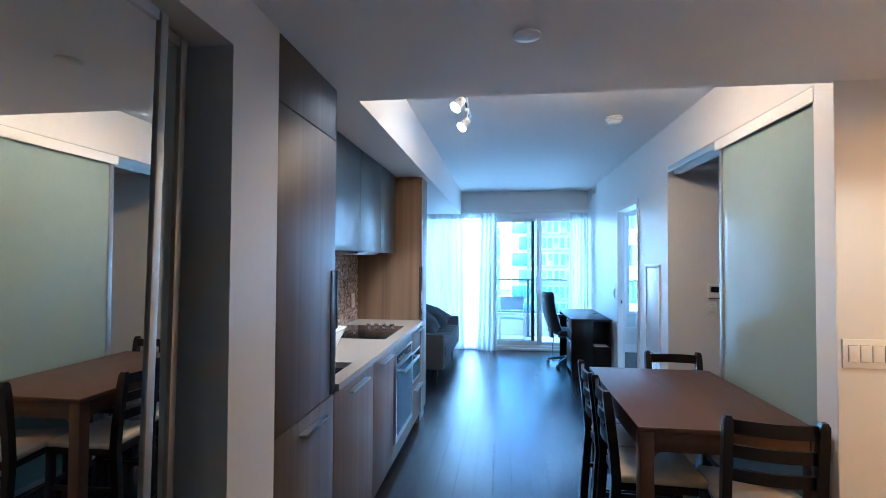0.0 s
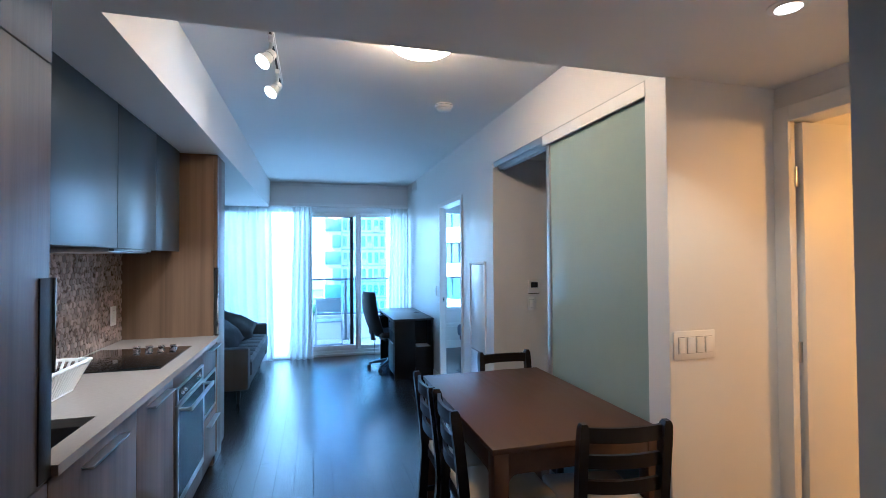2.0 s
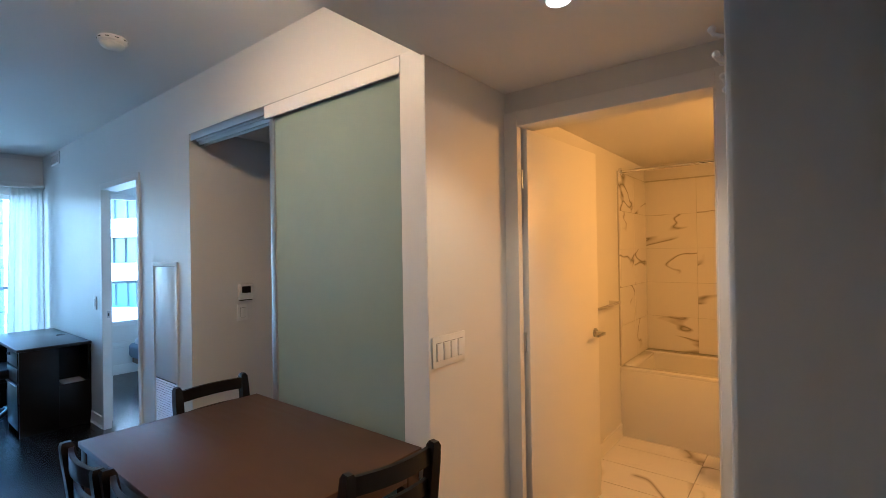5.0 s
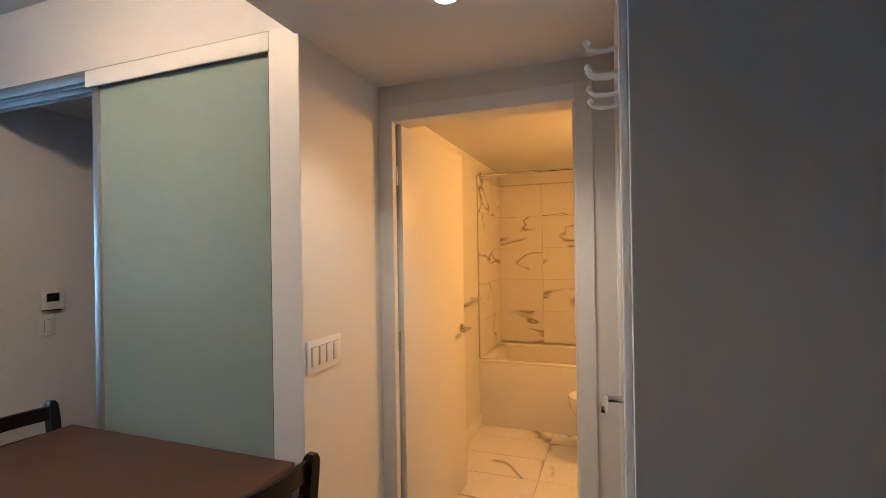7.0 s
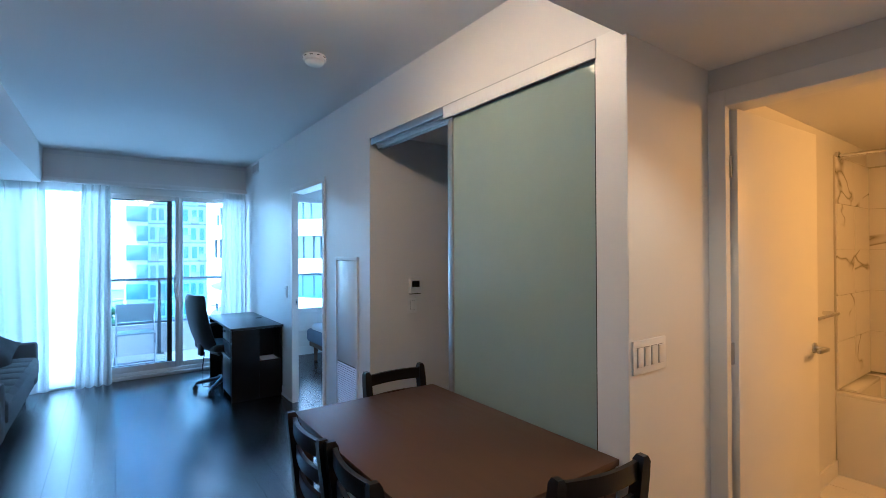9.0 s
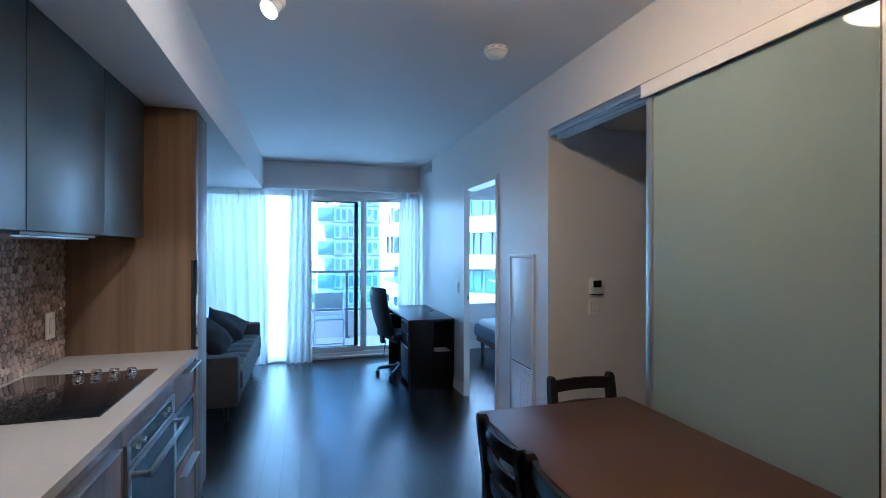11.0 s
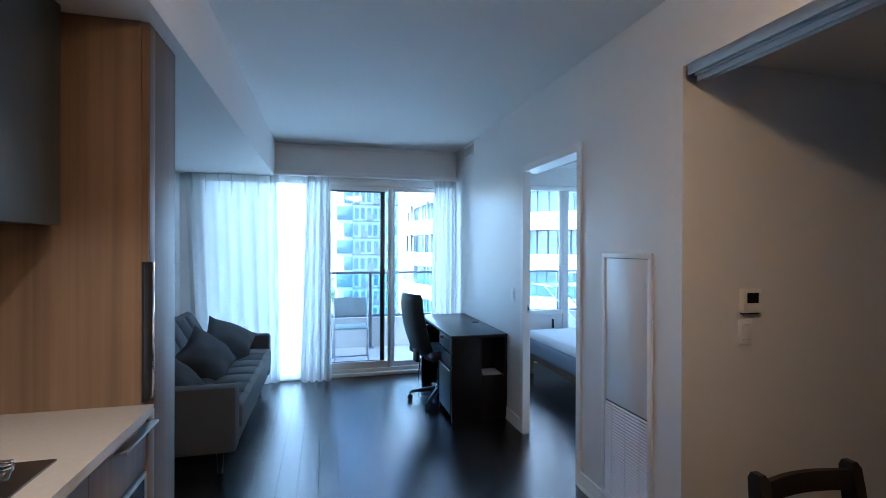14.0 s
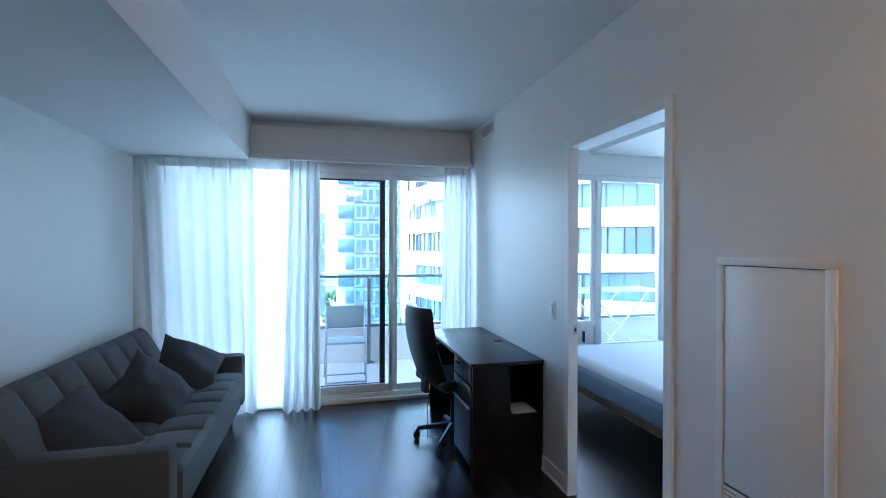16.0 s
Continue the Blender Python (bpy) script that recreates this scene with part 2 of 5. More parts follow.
LEATHER = mat("black_leather", (0.014, 0.014, 0.015), 0.42, 0, 0.2, 8, 0.15, 140)
FROST = veiled("frosted_glass", (0.345, 0.435, 0.395), 0.0, 0.15)
FROST.node_tree.nodes["Principled BSDF"].inputs["Coat Weight"].default_value = 1.0
FROST.node_tree.nodes["Principled BSDF"].inputs["Coat Roughness"].default_value = 0.03
SHEER = veiled("sheer_curtain", (0.715, 0.73, 0.722), 0.012, 0.30)
THINSHEER = veiled("thin_sheer", (0.78, 0.80, 0.80), 0.16, 0.6)
PANE = glassy("clear_pane")
RAILGLASS = glassy("rail_glass", (0.86, 0.95, 0.95))
MIRROR = mat("mirror_silver", (0.85, 0.87, 0.86), 0.0, 1, 0.0, 1, 0)
MARBLE = mat("marble_base", (0.74, 0.72, 0.69), 0.18, 0, 0.05, 2, 0.01, 50)
TUB = mat("white_enamel", (0.8, 0.79, 0.77), 0.15, 0, 0.02, 2, 0)
CONCRETE = mat("balcony_concrete", (0.58, 0.56, 0.53), 0.85, 0, 0.15, 2, 0.2, 40)
BEDDING = mat("pale_bedding", (0.72, 0.74, 0.78), 0.9, 0, 0.05, 5, 0.2, 200)
BEDBLUE = mat("blue_grey_cloth", (0.2, 0.24, 0.32), 0.9, 0, 0.1, 8, 0.3, 300)
OAK = mat("warm_oak", (0.14, 0.085, 0.05), 0.5, 0, 0.3, 6, 0.05, 40, (1, 8, 8))
HEX = mat("mosaic_stone", (0.32, 0.25, 0.21), 0.28, 0.35, 0.3, 30, 0.08, 120, (1, 1, 1), 0.5, 0, 0.5)
GROUT = mat("grout", (0.12, 0.1, 0.085), 0.85)
PALEGROUT = mat("pale_grout", (0.5, 0.48, 0.45), 0.85)
GRANITE = mat("dark_granite_sink", (0.03, 0.026, 0.023), 0.5, 0, 0.3, 120, 0.05, 200)
BULB = glow("lamp_glow", (1.0, 0.78, 0.55), 4.0)
DOMEGLOW = glow("dome_glass_glow", (1.0, 0.52, 0.21), 5.4)


def veins(m):
    """Grey branching veins over the marble."""
    nt = m.node_tree
    p = nt.nodes["Principled BSDF"]
    tc, ns = nt.nodes.new("ShaderNodeTexCoord"), nt.nodes.new("ShaderNodeTexNoise")
    oi, add = nt.nodes.new("ShaderNodeObjectInfo"), nt.nodes.new("ShaderNodeVectorMath")
    mul = nt.nodes.new("ShaderNodeMath")
    mul.operation, mul.inputs[1].default_value = "MULTIPLY", 11.0
    nt.links.new(oi.outputs["Random"], mul.inputs[0])
    nt.links.new(tc.outputs["Object"], add.inputs[0])
    nt.links.new(mul.outputs[0], add.inputs[1])
    ns.inputs["Scale"].default_value, ns.inputs["Detail"].default_value, ns.inputs["Distortion"].default_value = 1.1, 2.5, 0.5
    skew = nt.nodes.new("ShaderNodeMapping")
    skew.inputs["Rotation"].default_value = (radians(40), radians(35), radians(25))
    skew.inputs["Scale"].default_value = (0.9, 0.9, 2.0)
    nt.links.new(add.outputs[0], skew.inputs["Vector"])
    nt.links.new(skew.outputs[0], ns.inputs["Vector"])
    off, size = nt.nodes.new("ShaderNodeMath"), nt.nodes.new("ShaderNodeMath")
    off.operation, off.inputs[1].default_value, size.operation = "SUBTRACT", 0.5, "ABSOLUTE"
    nt.links.new(ns.outputs["Fac"], off.inputs[0])
    nt.links.new(off.outputs[0], size.inputs[0])
    ramp = nt.nodes.new("ShaderNodeValToRGB")
    ramp.color_ramp.elements[0].position, ramp.color_ramp.elements[0].color = 0.0, (0.27, 0.24, 0.21, 1)
    ramp.color_ramp.elements[1].position, ramp.color_ramp.elements[1].color = 0.020, (0.76, 0.74, 0.71, 1)
    mid = ramp.color_ramp.elements.new(0.006)
    mid.color = (0.50, 0.47, 0.43, 1)
    nt.links.new(size.outputs[0], ramp.inputs[0])
    patch, cut, mx = [nt.nodes.new("ShaderNode" + k) for k in ("TexNoise", "MapRange", "Mix")]
    patch.inputs["Scale"].default_value, patch.inputs["Detail"].default_value = 2.3, 2
    cut.inputs[1].default_value, cut.inputs[2].default_value = 0.42, 0.52
    mx.data_type = "RGBA"
    mx.inputs[6].default_value = (0.76, 0.74, 0.71, 1)
    nt.links.new(add.outputs[0], patch.inputs["Vector"])
    nt.links.new(patch.outputs["Fac"], cut.inputs[0])
    nt.links.new(cut.outputs[0], mx.inputs[0])
    nt.links.new(ramp.outputs[0], mx.inputs[7])
    nt.links.new(mx.outputs[2], p.inputs["Base Color"])


veins(MARBLE)

# structure
def struct(name, bm, material, smooth=False, label=""):
    return single(name, bm, material, label, "", "structure", smooth=smooth)


def walls(name, *boxes):
    """A wall of several stretches, each an object of its own."""
    for b in boxes:
        struct(name, B(b), PAINT)


XR, LOW, HIGH = 1.375, 2.23, 2.61
floor = struct("floor", B((-1.75, 5.2, -1.6, 7.86, -0.12, -0.012)), SCREED)
struct("ceiling", B((-0.68, 1.5, 2.13, 7.95, HIGH, HIGH + 0.12)), CEIL)
struct("ceiling_low", B((-1.75, 2.09, -1.6, 2.13, LOW, LOW + 0.5), (-1.75, -0.68, 2.13, 7.73, LOW, LOW + 0.5)), CEIL)
# right wall with the den opening and the bedroom door
walls("wall_east", (XR, 1.495, 4.09, 4.905, 0, HIGH), (XR, 1.42, 5.80, 5.96, 0, HIGH), (XR, 1.495, 5.96, 7.95, 0, HIGH), (XR, 1.495, 4.905, 5.80, 2.085, HIGH), (1.42, 1.495, 5.80, 5.96, 2.085, HIGH), (XR, 1.495, 2.235, 4.09, 2.262, HIGH))
walls("wall_switch", (XR, 2.085, 2.115, 2.235, 0, LOW), (XR, 1.495, 2.13, 2.235, LOW, HIGH))
walls("wall_bath", (1.965, 2.085, 2.068, 2.115, 0, LOW), (1.965, 2.085, 0.97, 1.236, 0, LOW), (1.965, 2.085, 1.236, 2.068, 2.075, LOW))
walls("wall_alcove", (0.84, 0.955, 0.97, 1.077, 0, LOW), (1.785, 1.965, 0.97, 1.077, 0, LOW), (0.955, 1.785, 0.97, 1.077, 2.06, LOW), (0.84, 0.96, -1.6, 0.97, 0, LOW))
struct("wall_south", B((-1.75, 0.96, -1.72, -1.6, 0, LOW)), PAINT)
# closet side
walls("wall_closet", (-1.45, -0.73, 1.171, 1.43, 0, LOW), (-0.86, -0.73, -0.6, 1.171, 2.06, LOW), (-0.86, -0.73, -1.6, -0.6, 0, LOW), (-1.5, -1.45, -1.6, 1.43, 0, LOW))
walls("wall_west", (-1.75, -1.62, -1.6, 7.95, 0, LOW), (-1.62, -1.33, 1.43, 4.43, 0, LOW))
# window wall
walls("wall_north", (-1.75, XR, 7.74, 7.95, 2.25, HIGH + 0.1), (-1.62, -1.42, 7.735, 7.95, 0, 2.25), (-1.75, -1.62, 7.95, 8.0, 0, LOW))
struct("soffit", B((-0.68, 1.365, 7.70, 7.74, 2.30, 2.555)), PAINT)
# shade above the soffit, put into the band's grey colour
struct("soffit_band", B((-0.68, 1.37, 7.715, 7.74, 2.557, 2.608)), mat("shade_grey", (0.66, 0.66, 0.66), 0.6))
# bedroom, den and bath shells
walls("wall_bedroom", (1.495, 5.2, 4.09, 4.21, 0, HIGH), (5.2, 5.3, 4.09, 7.95, 0, HIGH), (1.495, 1.95, 7.83, 7.95, 0, HIGH), (1.95, 5.2, 7.83, 7.95, 2.27, HIGH), (1.95, 5.2, 7.83, 7.95, 0, 0.34))
struct("ceiling_bedroom", B((1.5, 5.3, 4.09, 7.95, HIGH, HIGH + 0.12)), CEIL)
struct("bulkhead_bedroom", B((2.77, 5.19, 4.215, 7.825, 2.50, HIGH - 0.002)), CEIL)
walls("wall_den", (3.2, 3.3, 2.29, 4.09, 0, HIGH), (2.085, 3.3, 2.17, 2.29, 0, HIGH))
struct("ceiling_den", B((1.495, 3.3, 2.235, 4.09, 2.30, 2.4)), CEIL)
walls("wall_bathroom", (2.085, 4.7, 0.35, 0.45, 0, LOW), (3.3, 4.7, 2.17, 2.29, 0, LOW), (4.58, 4.7, 0.45, 2.17, 0, LOW), (2.085, 2.095, 0.45, 1.2, 0, LOW))
struct("ceiling_bathroom", B((2.085, 4.7, 0.35, 2.29, LOW, LOW + 0.1)), CEIL)


def casing(name, x, y0, y1, top, w=0.065, d=0.014, side=-1):
    """Door casing on a wall that faces along x."""
    a, b = (x - d, x) if side < 0 else (x, x + d)
    bm = B((a, b, y0 - w, y0, 0, top + w), (a, b, y1, y1 + w, 0, top + w), (a, b, y0, y1, top, top + w), bev=0.003)
    return struct(name, bm, TRIM)


casing("casing_bedroom", XR, 4.955, 5.75, 2.06, 0.05)
jamb = struct("jamb_bedroom", B((XR - 0.004, 1.50, 4.905, 4.955, 0, 2.06), (XR - 0.004, 1.424, 5.75, 5.80, 0, 2.06), (XR - 0.004, 1.50, 4.905, 5.80, 2.06, 2.085), bev=0.002), TRIM)
part("strike_plate", B((1.395, 1.418, 5.7475, 5.7505, 0.955, 1.015)), STEEL, jamb, "steel strike plate")
# black patch on the plate, painted as the hole's shade
part("latch_hole", B((1.401, 1.412, 5.7465, 5.7480, 0.973, 0.997)), BLACK, jamb)
casing("casing_bath", 1.965, 1.242, 2.045, 2.062, 0.0695)
struct("jamb_bath", B((1.966, 1.99, 2.046, 2.0675, 0, 2.0745), (1.966, 2.084, 1.237, 1.25, 0, 2.0745), (1.966, 2.084, 1.25, 2.046, 2.062, 2.0745), bev=0.001), TRIM)
struct("casing_closet", B((0.895, 0.955, 1.077, 1.091, 0, 2.12), (1.785, 1.845, 1.077, 1.091, 0, 2.12), (0.955, 1.785, 1.077, 1.091, 2.06, 2.12), bev=0.003), TRIM)
for y0, y1 in ((4.09, 4.27), (4.68, 4.905), (5.80, 7.72)):
    struct("baseboard", B((XR - 0.013, XR, y0, y1, 0, 0.10), (XR - 0.018, XR, y0, y1, 0, 0.022), bev=0.002), TRIM)
struct("baseboard", B((XR, 1.965, 2.102, 2.115, 0, 0.10), bev=0.002), TRIM)
struct("baseboard", B((-1.62, -1.607, 4.44, 7.72, 0, 0.10), bev=0.002), TRIM)
struct("baseboard", B((0.827, 0.84, -1.6, 1.077, 0, 0.10), bev=0.002), TRIM)
struct("baseboard", B((1.495, 3.2, 4.077, 4.09, 0, 0.10), bev=0.002), TRIM)

# sliding glass door and window wall
win = tagged(thing("window_1", -0.1, 7.8, 0, "", ""), kind="structure")
part("window_frame", B((-1.42, 1.37, 7.745, 7.85, 2.17, 2.25), (-1.42, 1.37, 7.745, 7.85, 0.0, 0.075), (-1.42, -1.37, 7.745, 7.85, 0.075, 2.17), (1.32, 1.37, 7.745, 7.85, 0.075, 2.17), (-0.20, -0.12, 7.745, 7.85, 0.075, 2.17), (-0.92, -0.86, 7.76, 7.85, 0.075, 2.17), bev=0.004), TRIM, win)
part("window_sill", B((-1.42, 1.37, 7.70, 7.745, 0.0, 0.035), bev=0.004), TRIM, win)
sash = part("sliding_sash", B((-0.12, -0.085, 7.75, 7.785, 0.075, 2.17), (0.56, 0.60, 7.75, 7.785, 0.075, 2.17), (-0.085, 0.56, 7.75, 7.785, 2.115, 2.17), (-0.085, 0.56, 7.75, 7.785, 0.075, 0.15), bev=0.003), TRIM, win)
part("screen_stile", B((0.475, 0.527, 7.788, 7.81, 0.08, 2.16), (-0.10, 0.485, 7.788, 7.81, 2.10, 2.125), (-0.10, 0.485, 7.788, 7.81, 0.13, 0.155), (-0.105, -0.09, 7.788, 7.81, 0.08, 2.16), bev=0.002), BLACK, win, "black screen door frame")
part("insect_screen", B((-0.09, 0.475, 7.798, 7.8, 0.155, 2.10)), SCREEN, win, "fine dark mesh", smooth=False)
part("fixed_sash", B((0.60, 0.645, 7.79, 7.825, 0.075, 2.17), (1.28, 1.32, 7.79, 7.825, 0.075, 2.17), (0.645, 1.28, 7.79, 7.825, 2.12, 2.17), (0.645, 1.28, 7.79, 7.825, 0.075, 0.13), bev=0.003), TRIM, win)
bm = bmesh.new()
tube(bm, [(0.56, 7.75, 0.93), (0.562, 7.715, 0.97), (0.545, 7.70, 1.03), (0.545, 7.70, 1.10), (0.562, 7.715, 1.16), (0.56, 7.75, 1.2)], 0.012)
part("pull_handle", bm, TRIM, sash)
for x0, x1, y in ((-0.085, 0.56, 7.767), (0.645, 1.28, 7.807), (-0.86, -0.20, 7.80), (-1.37, -0.92, 7.80)):
    part("pane", B((x0, x1, y, y + 0.006, 0.075, 2.17)), PANE, win, smooth=False).visible_shadow = False
win2 = tagged(thing("window_2", 3, 7.85, 0.34, "", ""), kind="structure")
part("window_frame", B((1.95, 5.2, 7.85, 7.93, 2.21, 2.27), (1.95, 5.2, 7.85, 7.93, 0.34, 0.40), (1.95, 2.0, 7.85, 7.93, 0.4, 2.21), (2.86, 2.94, 7.85, 7.93, 0.4, 2.21), (3.70, 3.80, 7.84, 7.94, 0.4, 2.21), (5.14, 5.2, 7.85, 7.93, 0.4, 2.21), (2.0, 2.86, 7.85, 7.93, 0.60, 0.66), (2.0, 2.86, 7.87, 7.92, 0.40, 0.60), bev=0.004), TRIM, win2)
part("sash", B((2.82, 2.86, 7.86, 7.90, 0.66, 2.21), (2.0, 2.05, 7.86, 7.90, 0.66, 2.21), bev=0.003), TRIM, win2)
part("crank_handle", B((2.70, 2.72, 7.82, 7.85, 0.43, 0.55), bev=0.003), BLACK, win2, "dark window crank")
for x0, x1, z0 in ((2.05, 2.82, 0.66), (2.94, 3.70, 0.4), (3.8, 5.14, 0.4)):
    part("pane", B((x0, x1, 7.885, 7.891, z0, 2.21)), PANE, win2, smooth=False).visible_shadow = False

# kitchen
def bar_handle(parent, x, y0, y1, z):
    bm = B((x + 0.020, x + 0.034, y0, y1, z - 0.004, z + 0.004), (x - 0.001, x + 0.022, y0, y1, z - 0.002, z + 0.002), bev=0.001)
    part("handle", bm, STEEL, parent, "flat brushed steel pull")


XF = -0.735


def tall_unit():
    u = thing("tall_cabinet", -1.03, 1.7, 0, "tall grey-brown wood fridge cabinet with flat doors", "cabinet")
    part("body", B((-1.33, XF - 0.02, 1.435, 1.975, 0.09, 2.228)), WALNUT, u)
    part("plinth", B((-1.33, XF - 0.06, 1.435, 1.975, 0, 0.09)), BLACK, u, "dark recessed plinth")
    low = part("door", B((XF - 0.019, XF + 0.002, 1.437, 1.973, 0.09, 0.882), bev=0.0015), WALNUT, u)
    bar_handle(low, XF, 1.62, 1.84, 0.832)
    mid = part("door", B((XF - 0.019, XF + 0.002, 1.437, 1.973, 0.888, 1.996), bev=0.0015), WALNUT, u)
    part("door", B((XF - 0.019, XF + 0.002, 1.437, 1.973, 2.001, 2.226), bev=0.0015), WALNUT, u)
    part("grip_recess", B((XF - 0.01, XF + 0.006, 1.922, 1.981, 0.895, 1.425), bev=0.002), BLACK, mid, "dark finger-pull channel")
    part("grip_edge", B((XF - 0.004, XF + 0.012, 1.981, 1.986, 1.17, 1.425)), CHROME, mid, "bright metal edge strip")


def base_unit(y0, y1, label, fronts):
    """A base cabinet with drawer and door fronts: rows of (z0, z1, handle y0, handle y1, handle z)."""
    u = thing("base_cabinet", -1.03, (y0 + y1) / 2, 0, label, "cabinet", "base cabinets under the worktop")
    part("body", B((-1.33, XF - 0.02, y0 + 0.002, y1 - 0.002, 0.09, 0.70), (-1.33, -1.30, y0 + 0.002, y1 - 0.002, 0.7, 0.893), (-1.30, XF - 0.02, y0 + 0.002, y0 + 0.02, 0.7, 0.893), (-1.30, XF - 0.02, y1 - 0.02, y1 - 0.002, 0.7, 0.893)), WALNUT, u)
    part("plinth", B((-1.33, XF - 0.06, y0, y1, 0, 0.09)), BLACK, u, "dark recessed plinth")
    for z0, z1, h0, h1, hz in fronts:
        d = part("door", B((XF - 0.019, XF, y0 + 0.002, y1 - 0.002, z0, z1), bev=0.0015), WALNUT, u)
        if hz:
            bar_handle(d, XF, h0, h1, hz)


def end_unit():
    u = thing("end_cabinet", -1.03, 4.3, 0, "tall oak end cabinet with finger-pull channel", "cabinet")
    part("side_panel", B((-1.325, -0.752, 4.15, 4.168, 0.0, 2.228), bev=0.001), WALNUT_LIGHT, u, "warm oak-grain side panel")
    part("body", B((-1.33, XF - 0.02, 4.17, 4.428, 0.0, 2.226)), WALNUT, u)
    part("plinth", B((-1.3, XF - 0.01, 4.17, 4.42, 0.001, 0.09)), BLACK, u)
    for z0, z1 in ((0.10, 0.893), (1.412, 2.224)):
        part("edge_strip", B((-0.7505, -0.7285, 4.1495, 4.1525, z0, z1)), WALNUT_LIGHT, u, "oak-edged door rim")
    d = part("door", B((-0.752, -0.727, 4.205, 4.43, 0.10, 2.226), (-0.752, -0.727, 4.1535, 4.205, 1.41, 2.226), (-0.752, -0.727, 4.1535, 4.205, 0.10, 0.895), bev=0.001), WALNUT, u, "dark grey-brown wood door")
    part("grip_recess", B((-0.756, -0.745, 4.160, 4.204, 0.93, 1.41)), BLACK, d, "dark finger-pull channel")
    part("grip_edge", B((-0.745, -0.7275, 4.199, 4.2045, 0.93, 1.41)), CHROME, d, "bright metal edge strip")


def oven():
    u = thing("wall_oven", -0.75, 3.44, 0.2, "built-in oven with dark glass door and steel frame", "oven")
    part("housing", B((-1.28, -0.74, 3.14, 3.74, 0.2, 0.822)), BLACK, u)
    part("control_panel", B((-0.742, -0.727, 3.145, 3.735, 0.728, 0.738), (-0.742, -0.727, 3.145, 3.735, 0.800, 0.812), (-0.742, -0.727, 3.145, 3.185, 0.738, 0.800), (-0.742, -0.727, 3.695, 3.735, 0.738, 0.800), bev=0.001), OVENSTEEL, u, "steel strip around the dials")
    part("display", B((-0.742, -0.729, 3.185, 3.695, 0.738, 0.800)), OVENGLASS, u, "dark glass display strip")
    for y in (3.25, 3.31, 3.58, 3.64):
        bm = bmesh.new()
        rod(bm, (-0.729, y, 0.770), (-0.719, y, 0.770), 0.012, 0.0105)
        part("dial", bm, CHROME, u, "small bright dial")
    d = part("oven_door", B((-0.742, -0.722, 3.145, 3.175, 0.205, 0.722), (-0.742, -0.722, 3.705, 3.735, 0.205, 0.722), (-0.742, -0.722, 3.175, 3.705, 0.205, 0.245), (-0.742, -0.722, 3.175, 3.705, 0.706, 0.722), bev=0.002), OVENSTEEL, u)
    part("door_glass", B((-0.742, -0.7235, 3.175, 3.705, 0.245, 0.706), bev=0.0), OVENGLASS, d, "dark tinted oven glass")
    h = part("oven_handle", B((-0.672, -0.660, 3.165, 3.715, 0.688, 0.712), bev=0.003), OVENSTEEL, d, "flat steel bar handle")
    for y in (3.18, 3.70):
        part("bracket", B((-0.7225, -0.671, y - 0.013, y + 0.013, 0.694, 0.706), bev=0.001), OVENSTEEL, h)


def microwave():
    u = thing("microwave", -0.75, 3.97, 0.43, "built-in microwave with dark window and steel frame", "microwave")
    part("housing", B((-1.2, -0.752, 3.765, 4.185, 0.43, 0.71)), BLACK, u)
    part("surround", B((-0.755, -0.738, 3.76, 4.19, 0.428, 0.440), (-0.755, -0.738, 3.76, 4.19, 0.700, 0.712), (-0.755, -0.738, 3.76, 3.775, 0.440, 0.700), (-0.755, -0.738, 4.165, 4.19, 0.440, 0.700), bev=0.001), BLACK, u, "black trim frame")
    part("door", B((-0.75, -0.733, 3.776, 4.164, 0.441, 0.462), (-0.75, -0.733, 3.776, 4.164, 0.682, 0.699), (-0.75, -0.733, 3.776, 3.79, 0.462, 0.682), (-0.75, -0.733, 4.135, 4.164, 0.462, 0.682), bev=0.001), OVENSTEEL, u, "thin steel door frame")
    part("window", B((-0.75, -0.735, 3.79, 4.135, 0.462, 0.682)), OVENGLASS, u, "dark glass window")


def worktop():
    u = thing("worktop", -1.03, 3.05, 0.893, "beige quartz worktop with undermount sink cut-out", "worktop")
    a, b, c, d = -1.23, -0.79, 2.0, 2.40
    bm = bmesh.new()
    outer, inner = [(-1.33, 1.98), (-0.712, 1.98), (-0.712, 4.15), (-1.33, 4.15)], [(a, c), (b, c), (b, d), (a, d)]
    rings = [[bm.verts.new((x, y, z)) for x, y in pts] for z in (0.895, 0.925) for pts in (outer, inner)]
    for k in range(4):
        n = (k + 1) % 4
        for p, q in ((0, 1), (2, 3), (0, 2), (1, 3)):
            bm.faces.new((rings[p][k], rings[p][n], rings[q][n], rings[q][k]))
    part("slab", bm, QUARTZ, u, smooth=False)
    s = part("sink", B((a, b, c, c + 0.004, 0.72, 0.894), (a, b, d - 0.004, d, 0.72, 0.894), (a, a + 0.004, c, d, 0.72, 0.894), (b - 0.004, b, c, d, 0.72, 0.894), (a, b, c, d, 0.715, 0.72)), GRANITE, u, "dark undermount sink bowl")
    bm = bmesh.new()
    rod(bm, (-1.0, 2.2, 0.72), (-1.0, 2.2, 0.724), 0.04)
    part("drain", bm, CHROME, s)


